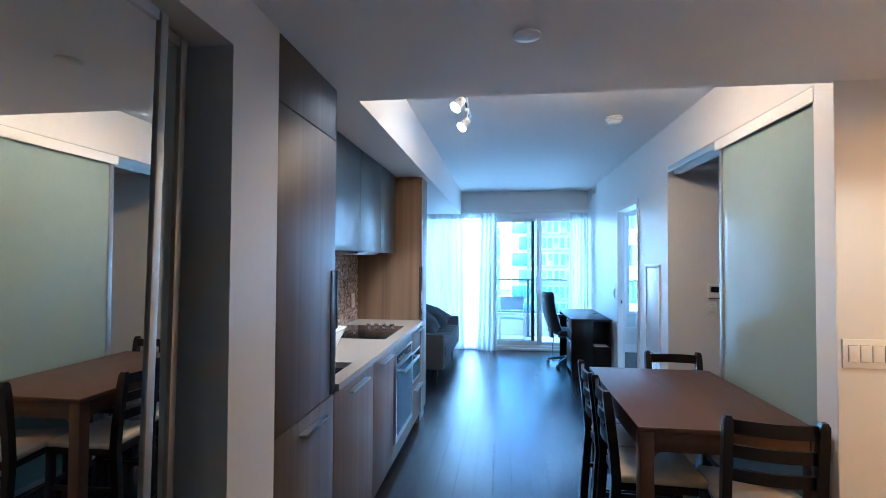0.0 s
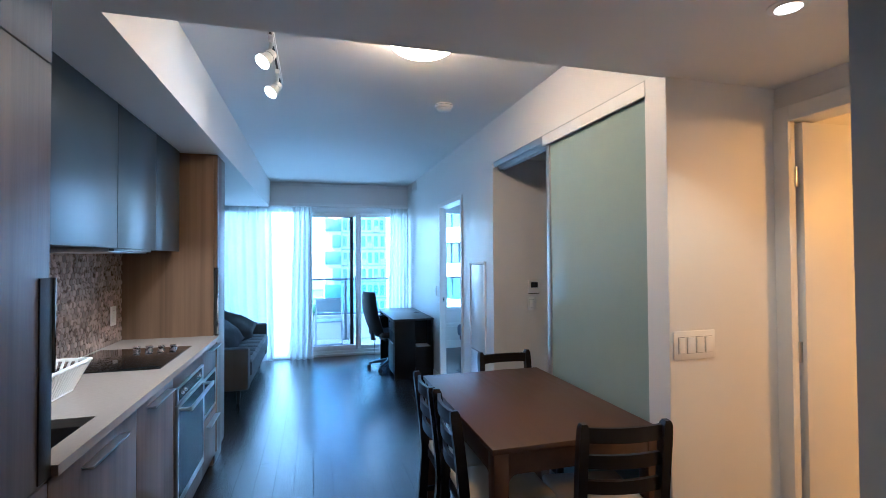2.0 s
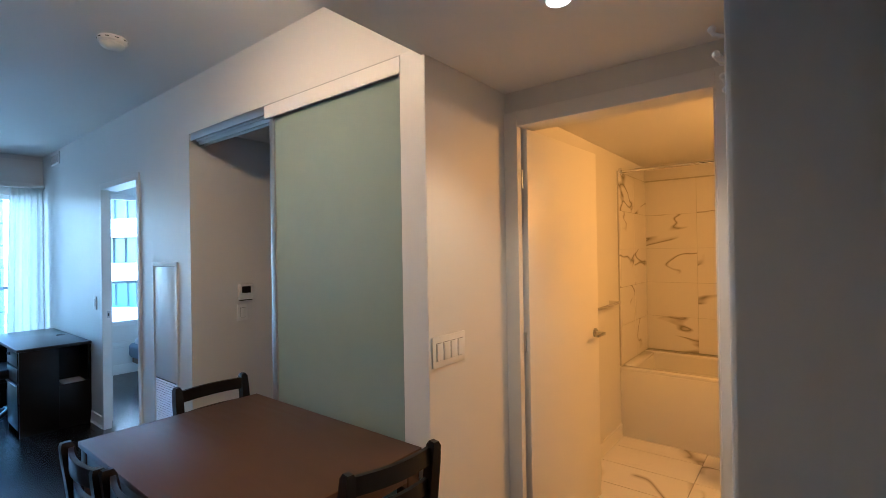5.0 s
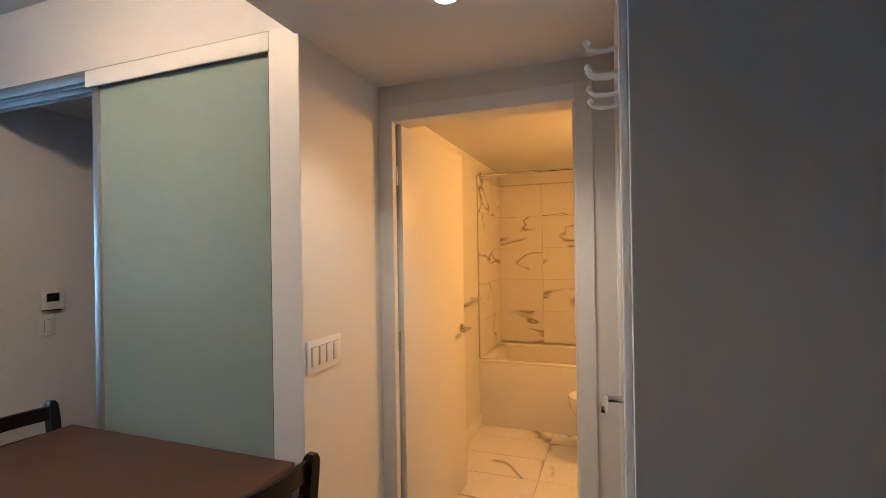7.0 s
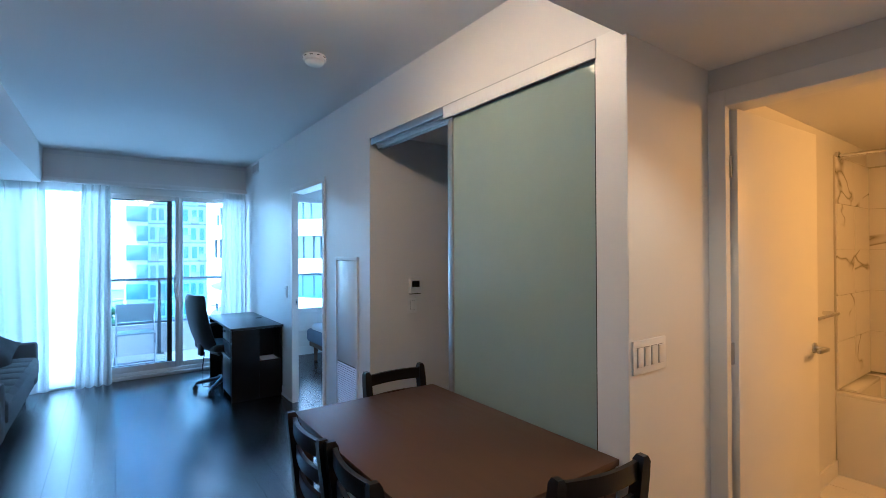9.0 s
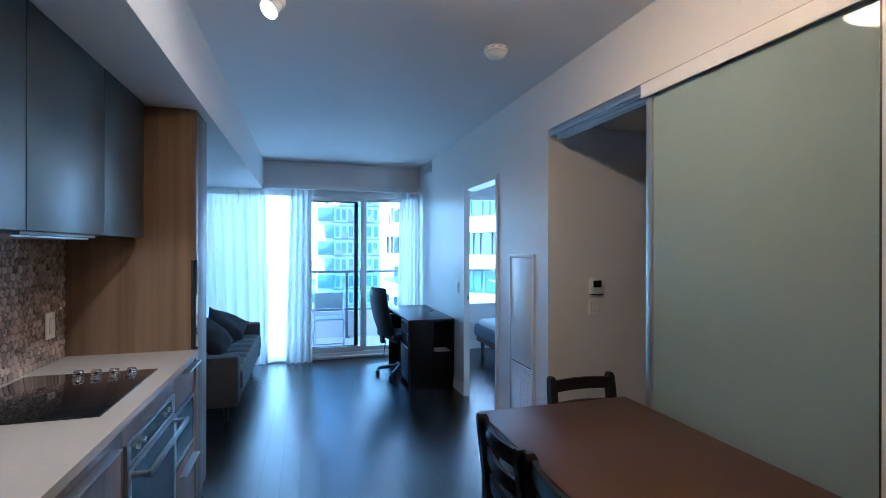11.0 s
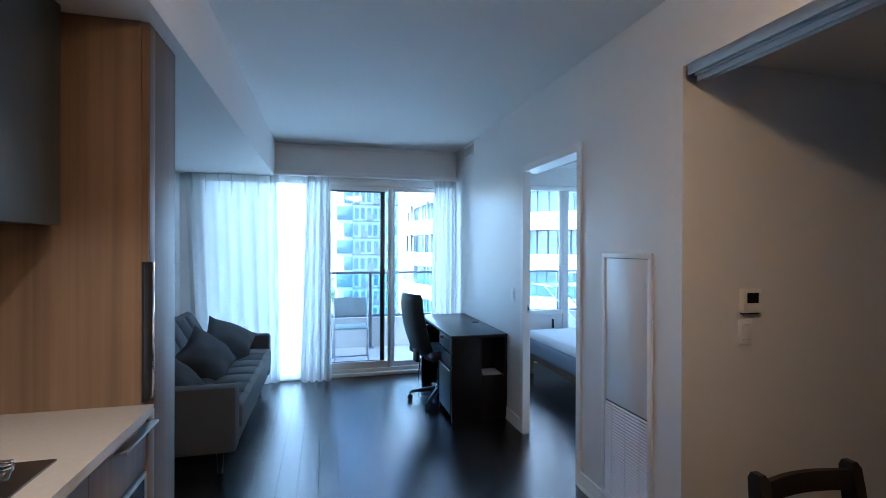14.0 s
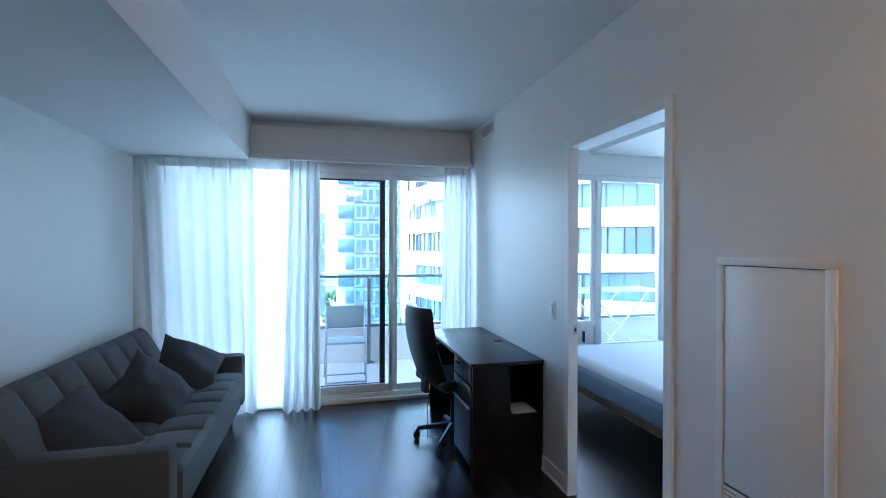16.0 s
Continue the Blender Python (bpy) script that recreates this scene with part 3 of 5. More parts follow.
def cooktop():
    u = thing("cooktop", -1.05, 3.42, 0.925, "black glass cooktop with four steel knobs", "cooktop")
    part("glass", B((-1.29, -0.795, 3.12, 3.735, 0.925, 0.931), bev=0.001), BLACKGLASS, u)
    for k in range(4):
        x = -1.085 + 0.066 * k
        bm = bmesh.new()
        lathe(bm, x, 3.70, [(0.021, 0.931), (0.021, 0.934), (0.018, 0.936), (0.0185, 0.942), (0.016, 0.944)], 18)
        kn = part("knob", bm, CHROME, u, "polished steel knob")
        part("grip", B((x - 0.019, x + 0.019, 3.694, 3.706, 0.942, 0.951), bev=0.002), CHROME, kn)


def upper_unit(y0, y1, label):
    u = thing("upper_cabinet", -1.14, (y0 + y1) / 2, 1.53, label, "cabinet", "upper cabinets over the worktop")
    part("body", B((-1.33, -0.982, y0 + 0.001, y1 - 0.001, 1.532, 2.228)), SLATE, u)
    part("door", B((-0.98, -0.96, y0 + 0.002, y1 - 0.002, 1.528, 2.226), bev=0.0015), SLATE, u)


def dish_rack():
    u = thing("dish_rack", -1.12, 2.62, 0.925, "white plastic dish drying basket on the worktop", "dish rack")
    bm = bmesh.new()
    for z, i in ((0.927, 0.05), (1.045, 0.0)):
        x0, x1, y0, y1 = -1.28 + i, -0.985 - i, 2.44 + i, 2.85 - i
        tube(bm, [(x0, y0, z), (x1, y0, z), (x1, y1, z), (x0, y1, z), (x0, y0, z)], 0.008, 6)
    part("rim", bm, WHITE, u)
    bm = bmesh.new()
    for k in range(17):
        f = k / 16
        for xa, xb in ((-1.23, -1.28), (-1.035, -0.985)):
            tube(bm, [(xa, 2.49 + 0.31 * f, 0.927), (xb, 2.44 + 0.41 * f, 1.045)], 0.0055, 5)
        if k < 13:
            f = k / 12
            for ya, yb in ((2.49, 2.44), (2.80, 2.85)):
                tube(bm, [(-1.23 + 0.195 * f, ya, 0.927), (-1.28 + 0.295 * f, yb, 1.045)], 0.0055, 5)
            tube(bm, [(-1.23 + 0.195 * f, 2.49, 0.928), (-1.23 + 0.195 * f, 2.80, 0.928)], 0.003, 5)
    part("slats", bm, WHITE, u)
    part("tray", B((-1.23, -1.035, 2.49, 2.80, 0.925, 0.929)), WHITE, u)


tall_unit()
base_unit(1.98, 2.62, "grey-brown wood sink base cabinet with steel pull", [(0.09, 0.885, 2.16, 2.45, 0.838)])
base_unit(2.62, 3.12, "grey-brown wood base cabinet with steel pull", [(0.09, 0.885, 2.74, 3.03, 0.845)])
u = thing("oven_cabinet", -1.03, 3.44, 0, "grey-brown wood cabinet housing the oven", "cabinet", "base cabinets under the worktop")
part("body", B((-1.33, XF, 3.122, 3.138, 0.09, 0.893), (-1.33, XF, 3.742, 3.752, 0.09, 0.893), (-1.33, XF, 3.138, 3.742, 0.09, 0.198), (-1.33, XF, 3.138, 3.742, 0.815, 0.885)), WALNUT, u)
part("plinth", B((-1.33, XF - 0.06, 3.12, 3.75, 0, 0.09)), BLACK, u, "dark recessed plinth")
u = thing("microwave_cabinet", -1.03, 3.97, 0, "grey-brown wood drawer cabinet around the microwave", "cabinet", "base cabinets under the worktop")
part("body", B((-1.33, XF - 0.02, 3.754, 3.76, 0.09, 0.893), (-1.33, XF, 4.19, 4.20, 0.09, 0.893), (-1.33, XF - 0.02, 3.76, 4.19, 0.09, 0.425), (-1.33, XF - 0.02, 3.76, 4.19, 0.715, 0.89)), WALNUT, u)
part("plinth", B((-1.33, XF - 0.06, 3.75, 4.2, 0, 0.09)), BLACK, u, "dark recessed plinth")
d = part("drawer", B((XF - 0.019, XF, 3.756, 4.188, 0.715, 0.885), bev=0.0015), WALNUT, u)
bar_handle(d, XF, 3.90, 4.17, 0.862)
d = part("drawer", B((XF - 0.019, XF, 3.756, 4.188, 0.09, 0.425), bev=0.0015), WALNUT, u)
bar_handle(d, XF, 3.85, 4.14, 0.375)
end_unit()
oven()
microwave()
worktop()
cooktop()
upper_unit(1.98, 3.05, "wide slate-grey flat upper cabinet")
upper_unit(3.05, 3.61, "slate-grey upper cabinet above the cooktop")
upper_unit(3.61, 4.10, "slate-grey upper cabinet beside the oak panel")
u = thing("range_hood", -1.1, 3.27, 1.505, "slim steel range hood under the upper cabinet", "range hood")
part("body", B((-1.31, -0.985, 3.02, 3.53, 1.508, 1.53), bev=0.002), STEEL, u)
part("visor", B((-0.985, -0.962, 3.02, 3.53, 1.514, 1.526), bev=0.002), SLATE, u)
for y in (2.35, 3.62):
    u = thing("puck_light", -1.06, y, 1.515, "small lit round light under the upper cabinet", "light", "lights under the upper cabinets")
    bm = bmesh.new()
    lathe(bm, -1.06, y, [(0.032, 1.53), (0.032, 1.522), (0.027, 1.520)])
    part("ring", bm, STEEL, u)
    bm = bmesh.new()
    lathe(bm, -1.06, y, [(0.025, 1.5205), (0.025, 1.5185)])
    part("lens", bm, BULB, u, "glowing lens")
dish_rack()


def wall_plate(name, label, p, axis, w, h, rockers, category="switch"):
    """A wall plate with rockers; axis: the way it faces."""
    x, y, z = p
    u = thing(name, x, y, z, label, category)
    sx = {"-x": -1, "+x": 1}.get(axis, 0)

    def b(a0, a1, z0, z1, d0, d1, bev):
        if sx:
            xs = sorted((x + sx * d0, x + sx * d1))
            return B((xs[0], xs[1], y + a0, y + a1, z + z0, z + z1), bev=bev)
        return B((x + a0, x + a1, y - d1, y - d0, z + z0, z + z1), bev=bev)
    part("plate", b(-w / 2, w / 2, -h / 2, h / 2, 0, 0.009, 0.003), WHITE, u)
    n = len(rockers)
    for k, rw in enumerate(rockers):
        c = (k - (n - 1) / 2) * w * 0.88 / max(n, 1)
        # sheet just proud of the plate, coloured as the rocker's shade line
        part("rocker_shade", b(c - rw / 2 - 0.0015, c + rw / 2 + 0.0015, -h * 0.28 - 0.0015, h * 0.28 + 0.0015, 0.008, 0.0093, 0), GAP, u, "thin grey sheet painting shade round the rocker")
        part("rocker", b(c - rw / 2, c + rw / 2, -h * 0.28, h * 0.28, 0.008, 0.014, 0.002), WHITE, u)
    return u


wall_plate("outlet", "white double outlet on the mosaic backsplash", (-1.318, 3.985, 1.108), "+x", 0.075, 0.125, [0.034], "outlet")
wall_plate("light_switch", "white four-gang light switch on the painted wall", (1.493, 2.115, 1.099), "-y", 0.21, 0.118, [0.03, 0.034, 0.034, 0.034])
wall_plate("light_switch", "white single light switch beside the desk", (XR, 5.97, 1.075), "-x", 0.072, 0.115, [0.034])
wall_plate("light_switch", "white single switch under the thermostat", (1.715, 4.09, 1.084), "-y", 0.075, 0.115, [0.034])
u = thing("thermostat", 1.733, 4.09, 1.17, "white wall thermostat with dark screen", "thermostat")
part("body", B((1.682, 1.786, 4.062, 4.09, 1.172, 1.282), bev=0.006), WHITE, u)
part("screen", B((1.70, 1.763, 4.0605, 4.063, 1.218, 1.264)), BLACKGLASS, u, "dark blank screen")
# black strip modelled as the shadow under the thermostat
part("shadow_strip", B((1.69, 1.782, 4.075, 4.09, 1.165, 1.172)), BLACK, u)

# dining group
def table():
    u = thing("dining_table", 0.98, 2.72, 0, "red-brown veneered dining table with square legs", "table")
    x0, x1, y0, y1 = 0.595, 1.366, 2.15, 3.31
    part("tabletop", B((x0, x1, y0, y1, 0.722, 0.745), bev=0.003), TABLEWOOD, u)
    for a, b, c, d in ((x0 + 0.012, x0 + 0.034, y0 + 0.07, y1 - 0.07), (x1 - 0.034, x1 - 0.012, y0 + 0.07, y1 - 0.07), (x0 + 0.07, x1 - 0.07, y0 + 0.012, y0 + 0.034), (x0 + 0.07, x1 - 0.07, y1 - 0.034, y1 - 0.012)):
        part("apron", B((a, b, c, d, 0.635, 0.722), bev=0.002), TABLEWOOD, u)
    for x, sx in ((x0 + 0.008, 1), (x1 - 0.008, -1)):
        for y, sy in ((y0 + 0.008, 1), (y1 - 0.008, -1)):
            bm = bmesh.new()
            box(bm, min(x, x + sx * 0.062), max(x, x + sx * 0.062), min(y, y + sy * 0.062), max(y, y + sy * 0.062), 0, 0.722, 0.004)
            arc = [(0.062, 0.722), (0.062, 0.595)] + [(0.062 + 0.04 * (1 - math.cos(k / 6 * math.pi / 2)), 0.595 + 0.04 * math.sin(k / 6 * math.pi / 2)) for k in range(1, 7)] + [(0.102, 0.722)]
            prism(bm, [(x + sx * a, z) for a, z in arc], "y", y + sy * 0.006, y + sy * 0.026)
            prism(bm, [(y + sy * a, z) for a, z in arc], "x", x + sx * 0.006, x + sx * 0.026)
            part("leg", bm, TABLEWOOD, u)


def dining_chair(x, y, rz):
    u = thing("dining_chair", x, y, 0, "black-brown wooden dining chair with cream seat pad", "chair", "chairs round the dining table", rz)
    P = lambda n, bm, m, l="": part(n, bm, m, u, l, local=True)
    w, d = 0.165, 0.2

    def back_y(z):
        return -d - 0.045 * max(0, (z - 0.42) / 0.43) ** 1.3
    for s in (-1, 1):
        bm = bmesh.new()
        zs = [0, 0.2, 0.42, 0.55, 0.68, 0.78, 0.835, 0.85]
        rings = []
        for z in zs:
            t = 0.018 if z < 0.8 else 0.016
            cy = back_y(z) - (0.03 * (1 - z / 0.42) if z < 0.42 else 0)
            if z == 0.85:
                t = 0.010
            rings.append([bm.verts.new((s * w + a * t, cy + b * (t + 0.004), z)) for a, b in ((-1, -1), (1, -1), (1, 1), (-1, 1))])
        for a, b in zip(rings, rings[1:]):
            for k in range(4):
                bm.faces.new((a[k], a[(k + 1) % 4], b[(k + 1) % 4], b[k]))
        bm.faces.new(rings[0][::-1])
        bm.faces.new(rings[-1])
        P("back_post", bm, CHAIRWOOD)
        bm = bmesh.new()
        box(bm, s * w - 0.017, s * w + 0.017, d - 0.035, d, 0, 0.425, 0.003)
        P("front_leg", bm, CHAIRWOOD)
    for name, z0, z1 in (("top_rail", 0.775, 0.832), ("slat", 0.675, 0.725), ("slat", 0.575, 0.625)):
        bm = bmesh.new()
        n = 10
        outline = []
        for k in range(n + 1):
            xx = -w + 2 * w * k / n
            outline.append((xx, back_y((z0 + z1) / 2) + 0.008 - 0.026 * math.cos((xx / w) * math.pi / 2)))
        pts = [(a, b - 0.008) for a, b in outline] + [(a, b + 0.008) for a, b in reversed(outline)]
        prism(bm, pts, "z", z0, z1)
        P(name, bm, CHAIRWOOD)
    bm = bmesh.new()
    box(bm, -w, w, -d + 0.01, d - 0.008, 0.385, 0.425, 0.003)
    P("seat_frame", bm, CHAIRWOOD)
    bm = bmesh.new()
    box(bm, -w - 0.015, w + 0.015, -d + 0.015, d + 0.005, 0.425, 0.462, 0.014, 3)
    P("seat_pad", bm, CREAM, "cream woven seat pad")
    for s in (-1, 1):
        bm = bmesh.new()
        box(bm, s * w - 0.009, s * w + 0.009, -d, d - 0.02, 0.19, 0.215, 0.002)
        P("stretcher", bm, CHAIRWOOD)
    return u


table()
ch = dining_chair(0.735, 2.845, -90)
copy_thing(ch, pose(0.745, 2.475, 0, 0, 0, -92))
copy_thing(ch, pose(1.115, 2.255, 0, 0, 0, -9))
copy_thing(ch, pose(1.165, 3.14, 0, 0, 0, 180))

# frosted sliding doors of the den
def den_doors():
    u = thing("sliding_door", 1.41, 2.7, 0, "frosted green glass sliding door in aluminium frame", "door")
    part("glass", B((1.396, 1.404, 2.259, 3.15, 0.03, 2.19)), FROST, u, smooth=False)
    part("stile", B((1.385, 1.415, 3.148, 3.186, 0.012, 2.20), bev=0.003), ALU, u, "aluminium edge stile")
    part("seal", B((1.388, 1.412, 2.245, 2.258, 0.012, 2.20)), BLACK, u, "black edge seal")
    part("bottom_rail", B((1.386, 1.414, 2.258, 3.148, 0.012, 0.045), bev=0.002), ALU, u)
    v = thing("sliding_door", 1.45, 2.72, 0, "second frosted glass door stacked behind", "door")
    part("glass", B((1.441, 1.449, 2.27, 3.13, 0.03, 2.19)), FROST, v, smooth=False)
    part("stile", B((1.43, 1.46, 3.128, 3.164, 0.012, 2.20), bev=0.003), ALU, v, "aluminium edge stile")
    t = thing("door_track", 1.43, 3.17, 2.19, "double aluminium top track of the sliding doors", "door track")
    part("fascia", B((XR - 0.006, XR + 0.004, 2.24, 3.205, 2.188, 2.255), bev=0.002), TRIM, t, "white cover strip")
    for x, z in ((1.392, 2.212), (1.44, 2.19)):
        part("channel", B((x - 0.020, x - 0.016, 2.24, 4.06, z, 2.26), (x + 0.016, x + 0.020, 2.24, 4.06, z, 2.26), (x - 0.016, x + 0.016, 2.24, 4.06, 2.25, 2.26), (x - 0.010, x + 0.010, 2.24, 4.05, z + 0.012, z + 0.02), bev=0.001), ALU, t)


den_doors()
struct("jamb_den", B((XR - 0.002, 1.497, 2.1172, 2.243, 0, 2.262)), TRIM)


def return_panel():
    u = thing("return_air_panel", XR, 4.475, 0.09, "white wall access panel with louvred lower grille", "access panel")
    y0, y1, z0, z1 = 4.272, 4.682, 0.09, 1.44
    part("frame", B((XR - 0.012, XR + 0.002, y0, y1, z1 - 0.028, z1), (XR - 0.012, XR + 0.002, y0, y1, z0, z0 + 0.028), (XR - 0.012, XR + 0.002, y0, y0 + 0.028, z0 + 0.028, z1 - 0.028), (XR - 0.012, XR + 0.002, y1 - 0.028, y1, z0 + 0.028, z1 - 0.028), bev=0.002), TRIM, u)
    part("door", B((XR - 0.006, XR + 0.002, y0 + 0.031, y1 - 0.031, 0.63, z1 - 0.031), bev=0.001), mat("enamelled_steel", (0.76, 0.76, 0.75), 0.33, 0, 0.03, 2, 0.015, 25), u, "smooth white enamelled panel door")
    # sheet whose grey is the shade in the door's gap
    part("gap", B((XR - 0.003, XR + 0.001, y0 + 0.026, y1 - 0.026, 0.626, z1 - 0.026)), GAP, u, "grey sheet painting shade in the gap round the panel door")
    # dark sheet gives the shade between the slats
    part("backing", B((XR - 0.001, XR + 0.002, y0 + 0.028, y1 - 0.028, z0 + 0.028, 0.628)), mat("grille_shadow", (0.06, 0.06, 0.06), 0.8), u, "dark sheet painting the shade behind the grille")
    n = 30
    for k in range(n):
        z = z0 + 0.034 + (0.62 - z0 - 0.04) * k / (n - 1)
        bm = bmesh.new()
        prism(bm, [(XR - 0.009, z - 0.004), (XR - 0.0095, z - 0.002), (XR - 0.002, z + 0.006), (XR - 0.0015, z + 0.004)], "y", y0 + 0.03, y1 - 0.03)
        part("slat", bm, TRIM, u)
    for y in (4.36, 4.475, 4.59):
        part("grille_bar", B((XR - 0.0105, XR - 0.008, y - 0.002, y + 0.002, z0 + 0.03, 0.625)), TRIM, u)


return_panel()
u = thing("air_vent", XR, 7.2, 2.46, "small white louvred vent high on the wall", "vent")
part("frame", B((XR - 0.01, XR, 7.05, 7.36, 2.455, 2.475), (XR - 0.01, XR, 7.05, 7.36, 2.565, 2.585), (XR - 0.01, XR, 7.05, 7.07, 2.475, 2.565), (XR - 0.01, XR, 7.34, 7.36, 2.475, 2.565), bev=0.002), TRIM, u)
# same dark sheet, shade painted behind the vent slats
part("backing", B((XR - 0.003, XR - 0.001, 7.07, 7.34, 2.475, 2.565)), bpy.data.materials["grille_shadow"], u)
for k in range(14):
    part("slat", B((XR - 0.008, XR - 0.003, 7.078 + 0.019 * k, 7.0815 + 0.019 * k, 2.475, 2.565)), TRIM, u)

# ceiling fittings
u = thing("dome_light", 0.475, 2.75, 2.5, "lit white glass flush dome ceiling light", "ceiling light")
bm = bmesh.new()
lathe(bm, 0.475, 2.75, [(0.17, 2.61), (0.178, 2.60), (0.178, 2.575), (0.17, 2.57)], 40)
part("base_ring", bm, CHROME, u, "thin metal ring")
bm = bmesh.new()
lathe(bm, 0.475, 2.75, [(0.172, 2.574), (0.172, 2.565)] + [(0.172 * math.cos(a), 2.565 - 0.075 * math.sin(a)) for a in [k * math.pi / 18 for k in range(1, 9)]], 40)
part("shade", bm, DOMEGLOW, u, "glowing opal glass shade")
u = thing("track_light", -0.26, 3.2, 2.4, "white ceiling track with two lit spot heads", "track light")
part("track", B((-0.278, -0.246, 2.75, 3.62, 2.592, 2.61), bev=0.002), WHITE, u)
# no cut in the track: a black strip gives the slot's shade
part("track_slot", B((-0.268, -0.256, 2.77, 3.60, 2.590, 2.5925)), BLACK, u, "black strip painting the shaded slot of the track")
for y in (2.97, 3.41):
    aim = look((-0.278, y - 0.015, 2.482), (-0.575, y - 0.28, 2.06)) @ Matrix.Scale(0.85, 4)
    bm = bmesh.new()
    box(bm, -0.275, -0.25, y - 0.04, y + 0.04, 2.565, 2.592, 0.004)
    rod(bm, (-0.262, y, 2.57), (-0.268, y, 2.515), 0.009)
    part("adapter", bm, WHITE, u)
    bm = bmesh.new()
    lathe(bm, 0, 0, [(0.016, 0.056), (0.028, 0.050), (0.031, 0.028), (0.034, 0.026), (0.034, 0.014), (0.031, 0.012), (0.036, -0.018), (0.045, -0.040), (0.048, -0.054), (0.044, -0.055), (0.040, -0.042), (0.034, -0.038)], 28)
    bmesh.ops.transform(bm, matrix=aim, verts=bm.verts[:])
    h = part("spot_head", bm, WHITE, u)
    bm = bmesh.new()
    lathe(bm, 0, 0, [(0.040, -0.041), (0.040, -0.045), (0.022, -0.049)], 24)
    bmesh.ops.transform(bm, matrix=aim, verts=bm.verts[:])
    part("lens", bm, BULB, h, "glowing lens")
u = thing("smoke_detector", 0.875, 3.79, 2.56, "round white smoke detector on the ceiling", "smoke detector")
bm = bmesh.new()
lathe(bm, 0.875, 3.79, [(0.062, 2.61), (0.066, 2.605), (0.066, 2.588), (0.06, 2.583)])
part("base", bm, WHITE, u)
bm = bmesh.new()
lathe(bm, 0.875, 3.79, [(0.054, 2.584), (0.055, 2.572), (0.046, 2.562), (0.03, 2.556), (0.012, 2.553)])
part("cap", bm, WHITE, u)
# black strips on the base paint the shade of vent slots
for k in range(10):
    a = 2 * math.pi * k / 10
    bm = bmesh.new()
    box(bm, -0.009, 0.009, -0.0015, 0.0015, 0, 0.004)
    bmesh.ops.transform(bm, matrix=pose(0.875 + 0.0655 * math.sin(a), 3.79 - 0.0655 * math.cos(a), 2.594, 0, 0, math.degrees(a)), verts=bm.verts[:])
    part("vent_slot", bm, BLACK, u, "thin black strip painting a shaded vent slot")
u = thing("sprinkler", 0.9, 2.80, 2.55, "small chrome fire sprinkler head on the ceiling", "sprinkler")
bm = bmesh.new()
lathe(bm, 0.9, 2.80, [(0.036, 2.61), (0.034, 2.602), (0.014, 2.598), (0.012, 2.575), (0.006, 2.572), (0.006, 2.555), (0.02, 2.553), (0.02, 2.550)], 18)
part("body", bm, CHROME, u)
bm = bmesh.new()
for s in (-1, 1):
    tube(bm, [(0.9 + s * 0.011, 2.80, 2.585), (0.9 + s * 0.02, 2.80, 2.57), (0.9 + s * 0.006, 2.80, 2.554)], 0.0035, 6)
part("yoke", bm, CHROME, u)
bm = bmesh.new()
lathe(bm, 0.081, 1.56, [(0.046, 2.23), (0.046, 2.225), (0.04, 2.221), (0.015, 2.220)], 32)
single("ceiling_cover_plate", bm, WHITE, "plain round white cover plate on the ceiling", "cover plate")
u = thing("downlight", 1.335, 1.56, 2.215, "lit recessed downlight with white trim ring", "ceiling light")
bm = bmesh.new()
lathe(bm, 1.335, 1.56, [(0.056, 2.23), (0.056, 2.227), (0.036, 2.221), (0.032, 2.228)], 32)
part("trim_ring", bm, WHITE, u)
bm = bmesh.new()
lathe(bm, 1.335, 1.56, [(0.031, 2.2295), (0.031, 2.2265), (0.025, 2.2255)], 28)
part("lens", bm, BULB, u, "glowing lens")

# entry: mirrored closet, closet door with hooks
def mirror_door(x, y0, y1, lean, label):
    u = thing("mirror_door", x, (y0 + y1) / 2, 0.01, label, "closet door", "mirrored sliding closet doors")
    u.rotation_euler = (lean, 0, 0)
    part("mirror", B((x - 0.004, x + 0.004, y0 + 0.028, y1 - 0.028, 0.045, 2.03)), MIRROR, u, "clear mirror glass", smooth=False)
    for a, b in ((y0, y0 + 0.024), (y1 - 0.024, y1)):
        bm = B((x - 0.012, x + 0.012, a, b, 0.012, 2.055), bev=0.004)
        part("stile", bm, ALU, u, "aluminium edge stile")
    part("rail", B((x - 0.012, x + 0.012, y0 + 0.03, y1 - 0.03, 0.012, 0.047), bev=0.003), ALU, u)
    part("rail", B((x - 0.012, x + 0.012, y0 + 0.03, y1 - 0.03, 2.028, 2.055), bev=0.003), ALU, u)


mirror_door(-0.785, -0.05, 0.928, radians(-1.5), "mirrored sliding closet door with aluminium frame")
mirror_door(-0.835, 0.09, 1.072, radians(-1.2), "rear mirrored sliding closet door, partly covered")
u = thing("closet_track", -0.81, 0.28, 0, "aluminium track of the closet doors", "door track")
part("top_track", B((-0.857, -0.74, -0.6, 1.168, 2.062, 2.066)), ALU, u)
part("floor_track", B((-0.857, -0.757, -0.6, 1.168, 0.001, 0.010)), ALU, u)

u = thing("closet_door", 1.37, 1.037, 0, "closed white closet door with chrome lever", "door")
part("leaf", B((0.957, 1.783, 1.032, 1.071, 0.01, 2.057), bev=0.002), TRIM, u)
bm = bmesh.new()
rod(bm, (1.60, 1.070, 0.99), (1.60, 1.079, 0.99), 0.026, seg=24)
rod(bm, (1.60, 1.077, 0.99), (1.60, 1.140, 0.99), 0.011)
box(bm, 1.49, 1.612, 1.126, 1.146, 0.979, 1.001, 0.003)
